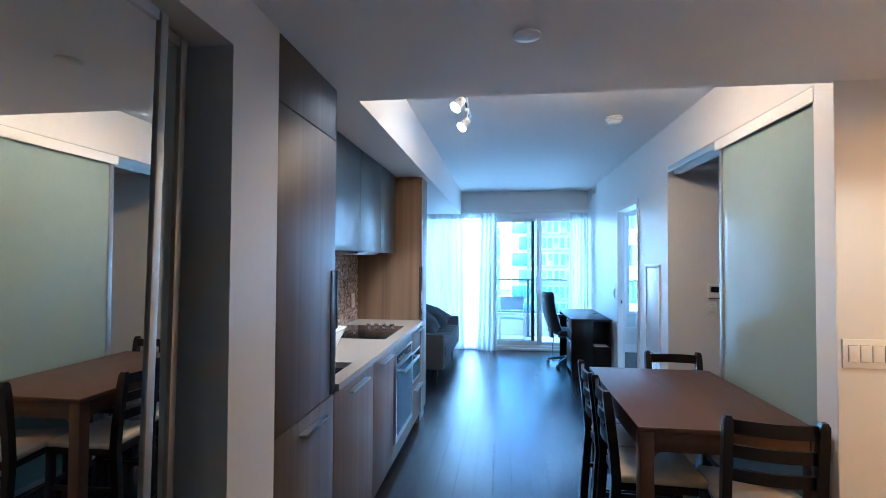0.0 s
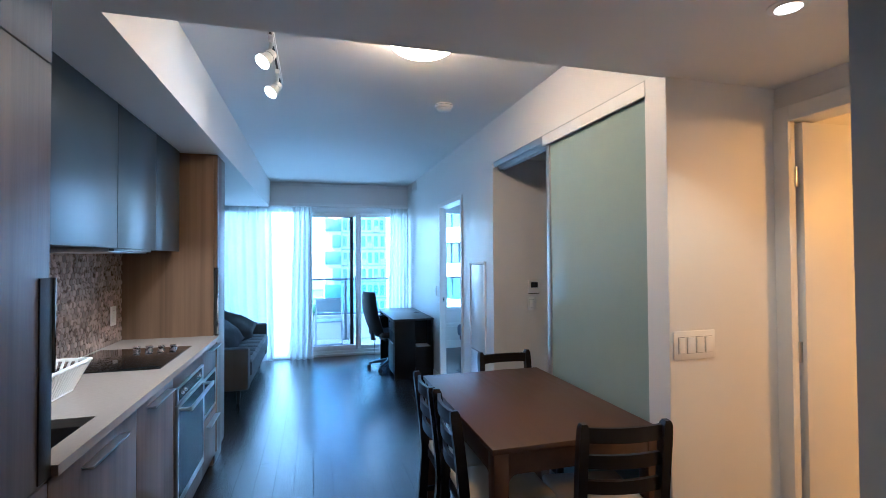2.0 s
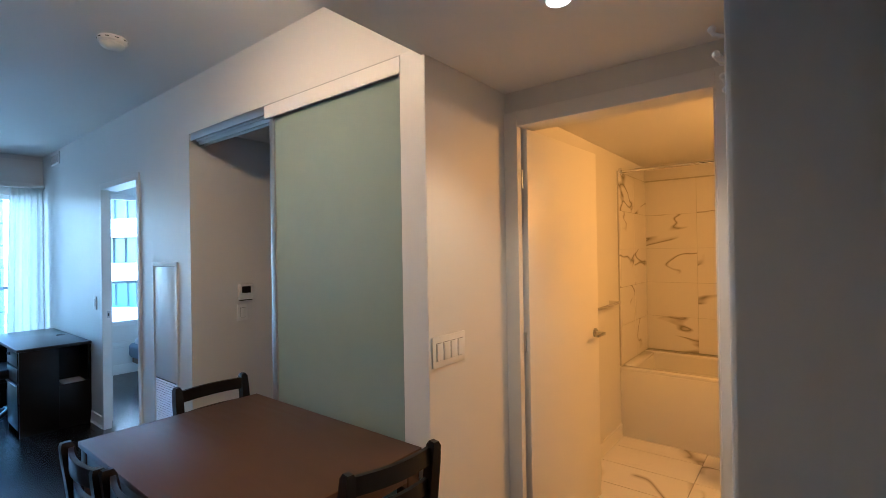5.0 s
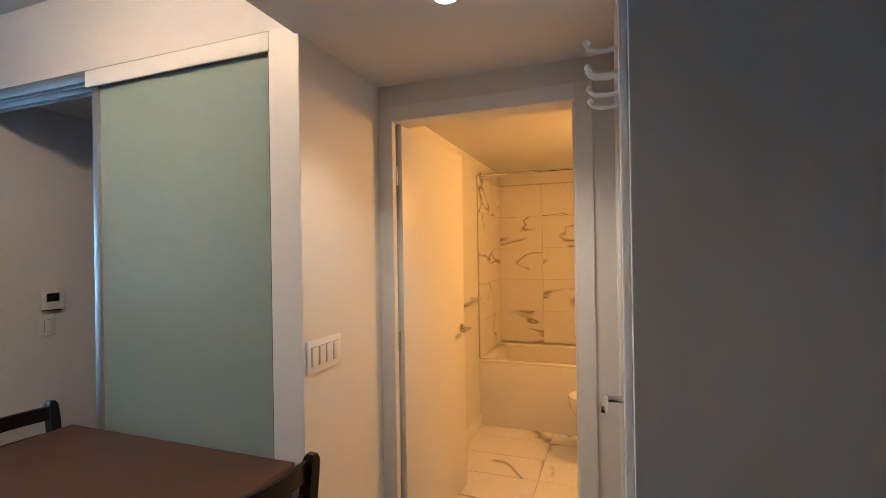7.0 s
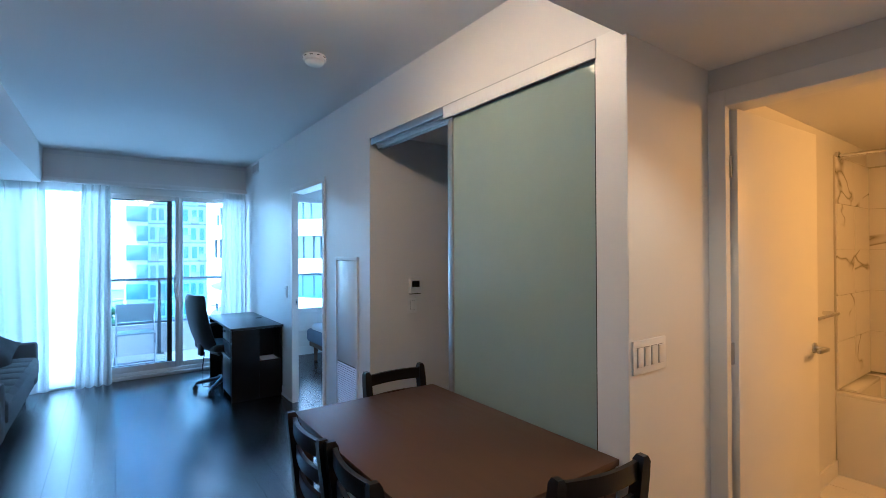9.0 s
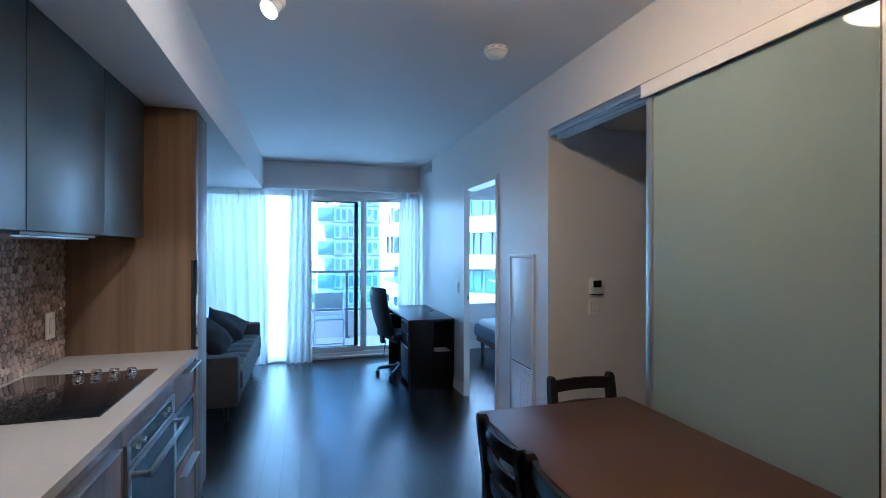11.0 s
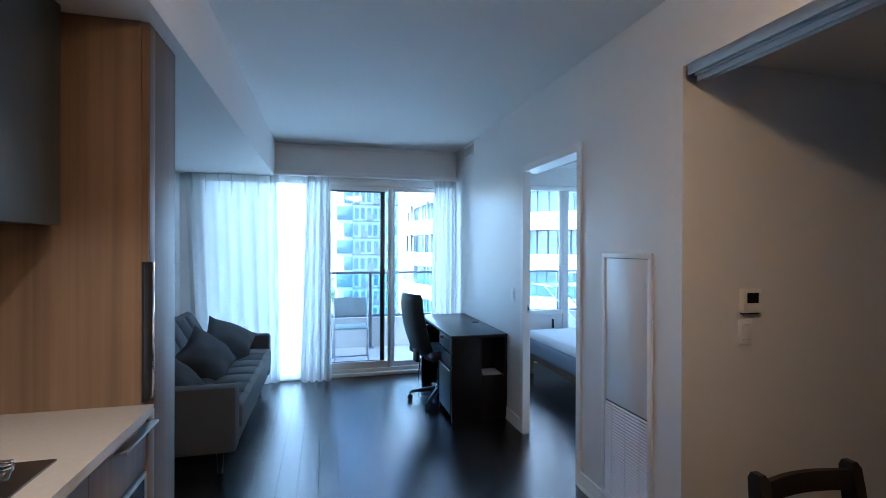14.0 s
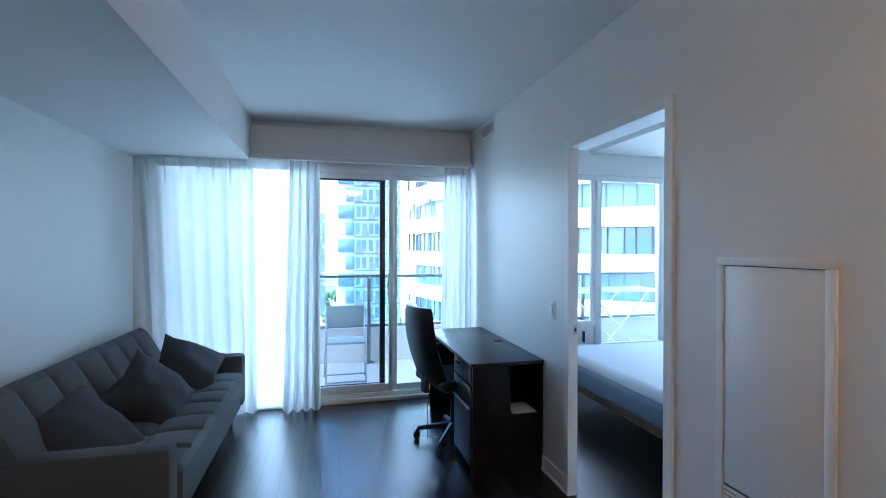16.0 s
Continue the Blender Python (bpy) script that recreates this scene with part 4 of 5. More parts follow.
part("lever", bm, CHROME, u, "chrome lever handle")
u = thing("over_door_hooks", 1.43, 1.077, 1.9, "white over-door rack with five hooks", "hook rack")
part("strap", B((1.36, 1.375, 1.072, 1.077, 1.86, 2.06), (1.49, 1.505, 1.072, 1.077, 1.86, 2.06), bev=0.001), WHITE, u)
part("plate", B((1.30, 1.56, 1.077, 1.082, 1.93, 1.99), bev=0.002), WHITE, u)
for k, (hx, hz) in enumerate(((1.31, 1.985), (1.37, 1.945), (1.43, 1.955), (1.49, 1.925), (1.55, 1.905))):
    bm = bmesh.new()
    tube(bm, [(hx, 1.079, hz), (hx, 1.112, hz - 0.004), (hx, 1.142, hz - 0.002), (hx, 1.159, hz + 0.006), (hx, 1.163, hz + 0.018)], 0.006, 8)
    bmesh.ops.create_uvsphere(bm, u_segments=10, v_segments=8, radius=0.0095, matrix=Matrix.Translation((hx, 1.163, hz + 0.02)))
    part("hook", bm, WHITE, u)

# living room
def quilt(bm, o, u, v, n, nu, nv, puff, thick, res=10):
    """A cushion slab with stitched fields: corner o, edges u and v, outward n, nu by nv puffed fields."""
    o, u, v, n = Vector(o), Vector(u), Vector(v), Vector(n).normalized()
    cu, cv = nu * res, nv * res
    top = []
    for i in range(cu + 1):
        row = []
        for j in range(cv + 1):
            a, b = (i % res) / res, (j % res) / res
            h = puff * (max(0, math.sin(math.pi * a)) ** 0.33) * (max(0, math.sin(math.pi * b)) ** 0.33)
            edge = min(i, cu - i, j, cv - j)
            h -= 0.018 if edge == 0 else 0
            row.append(bm.verts.new(o + u * (i / cu) + v * (j / cv) + n * h))
        top.append(row)
    for i in range(cu):
        for j in range(cv):
            bm.faces.new((top[i][j], top[i + 1][j], top[i + 1][j + 1], top[i][j + 1]))
    ring = [top[i][0] for i in range(cu + 1)] + [top[cu][j] for j in range(1, cv + 1)] + [top[i][cv] for i in range(cu - 1, -1, -1)] + [top[0][j] for j in range(cv - 1, 0, -1)]
    low = [bm.verts.new(w.co - n * thick) for w in ring]
    for k in range(len(ring)):
        bm.faces.new((ring[k], ring[(k + 1) % len(ring)], low[(k + 1) % len(ring)], low[k]))
    bm.faces.new(low)
    return bm


def sofa():
    u = thing("sofa_bed", -1.12, 6.6, 0, "charcoal tufted fabric sofa bed against the wall", "sofa")
    y0, y1 = 5.70, 7.40
    part("base_frame", B((-1.38, -0.715, y0, y1, 0.13, 0.285), bev=0.01), SOFACLOTH, u)
    bm = bmesh.new()
    quilt(bm, (-1.28, y0, 0.405), (0.60, 0, 0.01), (0, y1 - y0, 0), (0, 0, 1), 2, 7, 0.035, 0.13)
    part("seat", bm, SOFACLOTH, u, "channel-tufted seat cushion")
    bm = bmesh.new()
    quilt(bm, (-1.23, y0 - 0.11, 0.40), (-0.225, 0, 0.43), (0, y1 - y0 + 0.17, 0), (0.88, 0, 0.47), 1, 7, 0.04, 0.11, 11)
    part("backrest", bm, SOFACLOTH, u, "tufted reclining backrest")
    for ya, yb in ((5.57, 5.695), (7.405, 7.525)):
        part("armrest", B((-1.50, -0.695, ya, yb, 0.14, 0.57), bev=0.03), SOFACLOTH, u)
    for x in (-1.40, -0.80):
        for y in (5.63, 7.46):
            bm = bmesh.new()
            rod(bm, (x, y, 0.0), (x, y, 0.142), 0.014, 0.024)
            part("leg", bm, CHAIRWOOD, u, "tapered dark wooden leg")


def pillow(x, y, z, size, thick, normal, spin, label):
    bm = bmesh.new()
    n = 18
    grid = {}
    for s in (1, -1):
        for i in range(n + 1):
            for j in range(n + 1):
                a, b = 2 * i / n - 1, 2 * j / n - 1
                if s < 0 and (i in (0, n) or j in (0, n)):
                    grid[s, i, j] = grid[1, i, j]
                    continue
                pinch = 1 - 0.17 * (1 - abs(a * b))* (abs(a) ** 3 + abs(b) ** 3) / 1.0
                h = thick * ((1 - a * a) * (1 - b * b)) ** 0.55 * (1 + 0.25 * noise.noise((a * 1.6 + x * 5, b * 1.6, s)))
                grid[s, i, j] = bm.verts.new((a * size / 2 * pinch, b * size / 2 * pinch, s * h))
    for s in (1, -1):
        for i in range(n):
            for j in range(n):
                f = [grid[s, i, j], grid[s, i + 1, j], grid[s, i + 1, j + 1], grid[s, i, j + 1]]
                bm.faces.new(f if s > 0 else f[::-1])
    n_ = Vector(normal).normalized()
    a_ = Vector((0, 0, 1)).cross(n_).normalized()
    turn = Matrix((a_, n_.cross(a_), n_)).transposed() @ Matrix.Rotation(radians(spin), 3, "Z")
    bmesh.ops.rotate(bm, verts=bm.verts[:], cent=(0, 0, 0), matrix=turn)
    bmesh.ops.translate(bm, verts=bm.verts[:], vec=(x, y, z))
    single("throw_pillow", bm, PILLOW, label, "pillow", "", "pillows on the sofa")


sofa()
pillow(-1.03, 7.10, 0.56, 0.48, 0.125, (0.50, -0.54, 0.68), -36, "dark grey square throw pillow leaning on the armrest")
pillow(-1.08, 6.50, 0.555, 0.46, 0.13, (0.72, -0.40, 0.58), 32, "dark grey throw pillow leaning cornerwise on the backrest")
pillow(-1.22, 5.97, 0.51, 0.50, 0.13, (0.60, -0.30, 0.75), 12, "dark grey crumpled throw pillow beside the armrest")


def desk():
    u = thing("desk", 1.12, 6.72, 0, "espresso laminate office desk with open end cubby", "desk")
    x0, x1, y0, y1 = 0.87, 1.372, 6.09, 7.36
    part("desktop", B((x0 - 0.005, x1, y0 - 0.008, y1 + 0.005, 0.705, 0.73), bev=0.003), DESKTOP, u)
    part("end_panel", B((x0 + 0.01, 1.14, y0, y0 + 0.018, 0.0, 0.704), (1.14, x1 - 0.004, y0, y0 + 0.018, 0.0, 0.38), (1.345, x1 - 0.004, y0, y0 + 0.018, 0.38, 0.704), bev=0.001), DESKWOOD, u)
    part("cubby", B((1.125, 1.14, y0 + 0.018, y0 + 0.26, 0.36, 0.704), (1.14, 1.36, y0 + 0.018, y0 + 0.26, 0.36, 0.378), (1.14, 1.36, y0 + 0.26, y0 + 0.272, 0.36, 0.704), (1.346, 1.36, y0 + 0.018, y0 + 0.26, 0.378, 0.704)), DESKWOOD, u)
    part("inner_panel", B((x0 + 0.01, x1 - 0.004, y0 + 0.42, y0 + 0.438, 0.0, 0.704)), DESKWOOD, u)
    part("far_panel", B((x0 + 0.01, x1 - 0.004, y1 - 0.018, y1, 0.0, 0.704)), DESKWOOD, u)
    part("modesty_panel", B((x1 - 0.02, x1 - 0.004, y0 + 0.438, y1 - 0.018, 0.3, 0.704)), DESKWOOD, u)
    for z0, z1 in ((0.06, 0.44), (0.455, 0.57), (0.585, 0.695)):
        dr = part("drawer", B((x0 + 0.002, x0 + 0.02, y0 + 0.022, y0 + 0.416, z0, z1), bev=0.002), DESKWOOD, u)
        if z0 < 0.1:
            part("handle", B((x0 - 0.012, x0 + 0.002, y0 + 0.03, y0 + 0.408, z1 - 0.012, z1 - 0.004), bev=0.001), STEEL, dr, "slim metal edge pull")
    bm = bmesh.new()
    lathe(bm, 1.29, 6.72, [(0.034, 0.7305), (0.034, 0.7335), (0.028, 0.7345), (0.026, 0.7315)], 24)
    part("grommet", bm, BLACK, u, "black cable grommet")


desk()
bm = bmesh.new()
box(bm, 1.17, 1.33, 6.11, 6.30, 0.378, 0.384, 0.001)
single("paper_stack", bm, mat("paper", (0.6, 0.6, 0.6), 0.9), "thin pale paper stack in the desk cubby", "paper")


def office_chair(x, y, rz):
    u = thing("office_chair", x, y, 0, "black leather office chair on five castors", "office chair", "", rz)
    P = lambda n, bm, m, parent=None, l="": part(n, bm, m, parent or u, l, local=True)
    for k in range(5):
        a = 2 * math.pi * k / 5 + 0.35
        c, s = math.cos(a), math.sin(a)
        bm = bmesh.new()
        rod(bm, (0.04 * c, 0.04 * s, 0.115), (0.28 * c, 0.28 * s, 0.075), 0.026, 0.015, 10)
        leg = P("base_arm", bm, BLACK)
        bm = bmesh.new()
        for o in (-0.012, 0.012):
            rod(bm, (0.285 * c - s * (o - 0.008), 0.285 * s + c * (o - 0.008), 0.027), (0.285 * c - s * (o + 0.008), 0.285 * s + c * (o + 0.008), 0.027), 0.027, seg=16)
        rod(bm, (0.285 * c, 0.285 * s, 0.03), (0.285 * c, 0.285 * s, 0.075), 0.008)
        P("castor", bm, BLACK, leg)
    bm = bmesh.new()
    rod(bm, (0, 0, 0.09), (0, 0, 0.30), 0.028)
    rod(bm, (0, 0, 0.30), (0, 0, 0.40), 0.018)
    P("gas_column", bm, BLACK)
    bm = bmesh.new()
    box(bm, -0.1, 0.1, -0.12, 0.12, 0.385, 0.42, 0.01)
    tube(bm, [(0.1, 0.0, 0.40), (0.22, 0.0, 0.40), (0.25, 0, 0.395)], 0.006)
    P("tilt_mechanism", bm, BLACK)
    bm = bmesh.new()
    box(bm, -0.245, 0.245, -0.22, 0.25, 0.42, 0.50, 0.035, 4)
    for v in bm.verts:
        v.co.z += 0.03 * (v.co.x / 0.245) ** 2 - 0.03 * max(0, (v.co.y - 0.1) / 0.15) ** 2
    P("seat", bm, LEATHER, None, "padded black leather seat")
    bm = bmesh.new()
    n, m = 10, 14
    front, back = [], []
    for j in range(m + 1):
        f = j / m
        z = 0.47 + 0.57 * f
        cy = -0.215 - 0.13 * f ** 1.2 - 0.04 * math.sin(math.pi * f)
        w = 0.225 - 0.03 * f ** 3 - 0.02 * (1 - f) ** 3
        if j == m:
            w *= 0.93
        th = 0.045 * (1 if 0 < j < m else 0.45)
        rf, rb = [], []
        for i in range(n + 1):
            a = 2 * i / n - 1
            e = (1 - a ** 6)
            puff = 0.012 * abs(math.sin(math.pi * 4 * f)) ** 0.5
            rf.append(bm.verts.new((a * w, cy + 0.045 * a * a + (th + puff) * e, z)))
            rb.append(bm.verts.new((a * w, cy + 0.045 * a * a - th * 0.7 * e - 0.004, z)))
        front.append(rf)
        back.append(rb)
    for j in range(m):
        for i in range(n):
            bm.faces.new((front[j][i], front[j][i + 1], front[j + 1][i + 1], front[j + 1][i]))
            bm.faces.new((back[j][i + 1], back[j][i], back[j + 1][i], back[j + 1][i + 1]))
        bm.faces.new((front[j][0], front[j + 1][0], back[j + 1][0], back[j][0]))
        bm.faces.new((front[j + 1][n], front[j][n], back[j][n], back[j + 1][n]))
    for i in range(n):
        bm.faces.new((front[m][i], front[m][i + 1], back[m][i + 1], back[m][i]))
        bm.faces.new((front[0][i + 1], front[0][i], back[0][i], back[0][i + 1]))
    P("backrest", bm, LEATHER, None, "tall padded black leather backrest")
    bm = bmesh.new()
    box(bm, -0.04, 0.04, -0.27, -0.235, 0.40, 0.62, 0.008)
    P("back_bracket", bm, BLACK)
    bm = bmesh.new()
    tube(bm, [(0.05, -0.235, 0.44), (0.05, -0.255, 0.30), (0.05, -0.255, 0.09), (0.05, -0.235, 0.075), (0.05, -0.17, 0.07)], 0.005)
    P("lever_rod", bm, BLACK, None, "thin bent metal rod under the seat")
    for s in (-1, 1):
        bm = bmesh.new()
        tube(bm, [(s * 0.2, -0.02, 0.43), (s * 0.275, -0.04, 0.47), (s * 0.285, -0.03, 0.62), (s * 0.285, 0.0, 0.66)], 0.014)
        box(bm, s * 0.285 - 0.028, s * 0.285 + 0.028, -0.15, 0.11, 0.655, 0.685, 0.01, 3)
        P("armrest", bm, BLACK)


office_chair(0.925, 6.70, -74)

# curtains
def drape(bm, x0, x1, z0, z1, folds, amp, y, seed, lean=(0.0, 0.0), pleat=0.0):
    """Hanging cloth: pinched pleats at the head run into wider, uneven folds; lean moves the two foot corners along x."""
    rnd = random.Random(seed)
    n, m = folds * 14, 22
    ph = [rnd.uniform(-0.5, 0.5) for _ in range(folds + 2)]
    rows = []
    for j in range(m + 1):
        f = j / m
        head = max(0.0, 1 - f * 7)
        row = []
        for i in range(n + 1):
            a = i / n
            k = a * folds
            p = ph[int(k)] * (1 - k % 1) + ph[int(k) + 1] * (k % 1)
            turn = 2 * math.pi * (k + 0.30 * p * (0.4 + f))
            fold = math.sin(turn) + 0.22 * math.sin(2 * turn + 4 * p) * f
            w = amp * (0.45 + 0.55 * f) * fold * (1 + 0.9 * p) * (1 - 0.7 * head)
            w -= pleat * head * max(0.0, 1 - abs((k % 1) - 0.5) * 9)
            x = x0 + (x1 - x0) * a + f * (lean[0] * (1 - a) + lean[1] * a) + 0.02 * p * f + 0.3 * amp * f * math.cos(turn)
            row.append(bm.verts.new((x, y + w + 0.03 * p * f, z1 + (z0 - z1) * f)))
        rows.append(row)
    for a, b in zip(rows, rows[1:]):
        for i in range(n):
            bm.faces.new((a[i], a[i + 1], b[i + 1], b[i]))
    return bm


u = thing("sheer_curtain", -0.84, 7.62, 0.01, "long white sheer curtain drawn over the window", "curtain", "sheer curtains on the rail")
part("gathered_panel", drape(bmesh.new(), -1.545, -0.655, 0.012, 2.235, 7, 0.03, 7.63, 3, (0.10, 0.03), 0.03), SHEER, u)
part("flat_panel", drape(bmesh.new(), -0.67, -0.33, 0.03, 2.235, 3, 0.010, 7.665, 4, (0, -0.03), 0.02), THINSHEER, u, "single thin sheer layer")
part("stacked_panel", drape(bmesh.new(), -0.345, -0.09, 0.006, 2.235, 4, 0.036, 7.60, 5, (-0.07, 0.0), 0.03), SHEER, u, "bunched folds at the door edge")
part("heading_tape", drape(bmesh.new(), -1.545, -0.09, 2.15, 2.24, 13, 0.006, 7.622, 6, (0, 0), 0.012), SHEER, u)
u = thing("sheer_curtain", 1.2, 7.62, 0.01, "white sheer curtain bunched beside the wall", "curtain", "sheer curtains on the rail")
part("stacked_panel", drape(bmesh.new(), 1.075, 1.335, 0.012, 2.235, 5, 0.03, 7.63, 8, (-0.05, 0.0), 0.03), SHEER, u)
part("heading_tape", drape(bmesh.new(), 1.075, 1.335, 2.16, 2.24, 5, 0.006, 7.622, 9, (0, 0), 0.012), SHEER, u)
u = thing("curtain_rail", -0.1, 7.62, 2.24, "slim white ceiling curtain rail", "curtain rail")
part("rail", B((-1.61, 1.36, 7.60, 7.645, 2.242, 2.268), bev=0.003), TRIM, u)
part("cover", B((-0.68, 1.36, 7.645, 7.70, 2.262, 2.30), (-1.61, -0.68, 7.645, 7.73, 2.232, 2.262)), TRIM, u)

# bedroom
u = thing("bed", 2.95, 6.4, 0, "low wooden bed with blue-grey mattress and pale cover", "bed")
for box_of in ((2.13, 3.73, 5.38, 5.42, 0.20, 0.26), (2.13, 3.73, 7.40, 7.44, 0.20, 0.26), (2.13, 2.17, 5.42, 7.40, 0.20, 0.26), (3.69, 3.73, 5.42, 7.40, 0.20, 0.26)):
    part("side_rail", B(box_of, bev=0.006), OAK, u, "warm oak side rail")
for x in (2.20, 3.66):
    for y in (5.47, 7.38):
        bm = bmesh.new()
        rod(bm, (x, y, 0), (x, y, 0.23), 0.022, 0.03)
        part("leg", bm, OAK, u)
bm = bmesh.new()
box(bm, 2.09, 3.76, 5.36, 7.46, 0.262, 0.44, 0.05, 4)
part("mattress", bm, BEDBLUE, u, "blue-grey mattress side")
bm = bmesh.new()
box(bm, 2.13, 3.72, 5.40, 7.40, 0.36, 0.51, 0.06, 5)
for v in bm.verts:
    v.co.z += 0.012 * noise.noise(v.co * 2.3)
part("mattress_cover", bm, BEDDING, u, "pale fitted cover")

# bathroom
u = thing("bath_door", 2.45, 1.995, 0, "white bathroom door standing open with lever handle", "door")


def swung(bm):
    """Turn a piece of the open door about its hinge."""
    bmesh.ops.rotate(bm, verts=bm.verts[:], cent=(2.005, 2.06, 0), matrix=Matrix.Rotation(radians(-2.7), 3, "Z"))
    return bm


part("leaf", swung(B((2.006, 2.812, 2.022, 2.06, 0.01, 2.056), bev=0.002)), TRIM, u)
bm = bmesh.new()
rod(bm, (2.755, 2.023, 0.99), (2.755, 2.014, 0.99), 0.026, seg=24)
rod(bm, (2.755, 2.017, 0.99), (2.755, 1.967, 0.99), 0.010)
box(bm, 2.655, 2.765, 1.959, 1.977, 0.981, 0.999, 0.003)
part("lever", swung(bm), STEEL, u, "chrome lever handle")
for z in (0.25, 1.05, 1.82):
    part("hinge", B((1.986, 2.010, 2.040, 2.046, z - 0.045, z + 0.045), bev=0.001), STEEL, u)
u = thing("bathtub", 4.18, 1.4, 0, "white built-in bathtub with panelled front", "bathtub")
part("apron", B((3.795, 3.83, 0.46, 2.168, 0.0, 0.522), bev=0.004), TUB, u)
part("rim", B((3.797, 3.88, 0.46, 2.168, 0.518, 0.545), (4.47, 4.565, 0.46, 2.168, 0.52, 0.555), (3.88, 4.47, 0.46, 0.55, 0.52, 0.555), (3.88, 4.47, 2.08, 2.168, 0.52, 0.555), bev=0.008), TUB, u)
part("basin", B((3.88, 4.47, 0.55, 2.08, 0.12, 0.15), (3.86, 3.88, 0.55, 2.08, 0.12, 0.53), (4.47, 4.49, 0.55, 2.08, 0.12, 0.53), (3.88, 4.47, 0.53, 0.55, 0.12, 0.53), (3.88, 4.47, 2.08, 2.10, 0.12, 0.53)), TUB, u)
u = thing("shower_rod", 3.85, 1.3, 2.08, "chrome shower curtain rod across the tub", "shower rod")
bm = bmesh.new()
rod(bm, (3.85, 0.46, 2.10), (3.85, 2.165, 2.10), 0.012)
part("rod", bm, CHROME, u)
bm = bmesh.new()
rod(bm, (3.85, 2.15, 2.10), (3.85, 2.168, 2.10), 0.03, seg=20)
part("flange", bm, CHROME, u)
u = thing("towel_bar", 3.31, 2.12, 1.06, "chrome towel bar on the bathroom wall", "towel bar")
bm = bmesh.new()
rod(bm, (3.02, 2.10, 1.08), (3.60, 2.10, 1.08), 0.009)
part("bar", bm, CHROME, u)
for x in (3.05, 3.57):
    bm = bmesh.new()
    rod(bm, (x, 2.17, 1.08), (x, 2.095, 1.08), 0.013)
    part("post", bm, CHROME, u)
u = thing("toilet", 3.42, 1.0, 0, "white ceramic toilet beside the tub", "toilet")
bm = bmesh.new()
rings = []
for z, rx, ry, cy in ((0.0, 0.11, 0.22, 1.06), (0.1, 0.105, 0.21, 1.06), (0.25, 0.14, 0.24, 1.1), (0.36, 0.18, 0.27, 1.14), (0.40, 0.185, 0.275, 1.14)):
    rings.append([bm.verts.new((3.42 + rx * math.cos(2 * math.pi * k / 24), cy + ry * math.sin(2 * math.pi * k / 24), z)) for k in range(24)])
for a, b in zip(rings, rings[1:]):
    for k in range(24):
        bm.faces.new((a[k], a[(k + 1) % 24], b[(k + 1) % 24], b[k]))
bm.faces.new(rings[0][::-1])
bm.faces.new(rings[-1])
part("bowl", bm, TUB, u)
bm = bmesh.new()
bmesh.ops.create_cone(bm, cap_ends=True, segments=28, radius1=0.19, radius2=0.185, depth=0.035, matrix=Matrix.Translation((3.42, 1.14, 0.419)) @ Matrix.Diagonal((1, 1.47, 1, 1)))
part("seat_lid", bm, TUB, u)
part("tank", B((3.22, 3.62, 0.47, 0.80, 0.38, 0.78), (3.30, 3.54, 0.47, 0.88, 0.0, 0.38), bev=0.015), TUB, u)
struct("baseboard", B((2.83, 3.79, 2.157, 2.17, 0, 0.10), bev=0.002), TRIM)
struct("baseboard", B((1.95, 5.2, 7.815, 7.83, 0, 0.12), bev=0.002), TRIM)

# balcony
struct("balcony_floor", B((-3.0, 6.5, 7.95, 9.5, -0.22, -0.02)), CONCRETE)
# unseen slab, added to keep the sun off the balcony
struct("balcony_sun_block", B((-3.0, 6.5, 7.955, 9.5, 2.78, 2.98)), CONCRETE)
struct("balcony_upstand", B((-3.0, 6.5, 9.36, 9.5, -0.02, 0.42)), CONCRETE)
rail = thing("balcony_railing", 0.5, 9.3, 0, "grey metal balcony railing with clear glass panels", "railing")
GREYMETAL = mat("grey_metal", (0.16, 0.17, 0.18), 0.4, 0.6, 0.1, 5, 0.03, 60)
part("top_rail", B((-3.0, 6.5, 9.26, 9.32, 1.075, 1.11), bev=0.006), GREYMETAL, rail)
part("bottom_rail", B((-3.0, 6.5, 9.27, 9.31, 0.44, 0.475), bev=0.004), GREYMETAL, rail)
for k in range(7):
    x = -2.56 + 1.53 * k
    part("post", B((x - 0.022, x + 0.022, 9.262, 9.318, -0.02, 1.08), (x - 0.06, x + 0.06, 9.23, 9.35, -0.02, -0.008), bev=0.002), GREYMETAL, rail)
    part("glass_panel", B((x + 0.03, x + 1.5, 9.286, 9.294, 0.475, 1.075)), RAILGLASS, rail, smooth=False).visible_shadow = False


def folding_chair():
    u = thing("folding_chair", 0.18, 8.55, -0.02, "pale grey folding chair standing on the balcony", "folding chair")
    bm = bmesh.new()
    for x in (-0.03, 0.39):
        tube(bm, [(x, 8.32, -0.02), (x, 8.60, 0.50), (x, 8.72, 0.80)], 0.011)
        tube(bm, [(x + (0.02 if x > 0.1 else -0.02), 8.74, -0.02), (x, 8.36, 0.43)], 0.011)
    tube(bm, [(-0.03, 8.34, 0.02), (0.39, 8.34, 0.02)], 0.009)
    tube(bm, [(-0.05, 8.73, 0.0), (0.41, 8.73, 0.0)], 0.009)
    part("frame", bm, OVENSTEEL, u, "grey metal tube frame")
    part("seat", B((-0.02, 0.38, 8.33, 8.68, 0.425, 0.445), bev=0.008), CHAIRGREY, u)
    bm = B((-0.035, 0.395, 8.66, 8.675, 0.56, 0.80), bev=0.006)
    part("backrest", bm, CHAIRGREY, u)


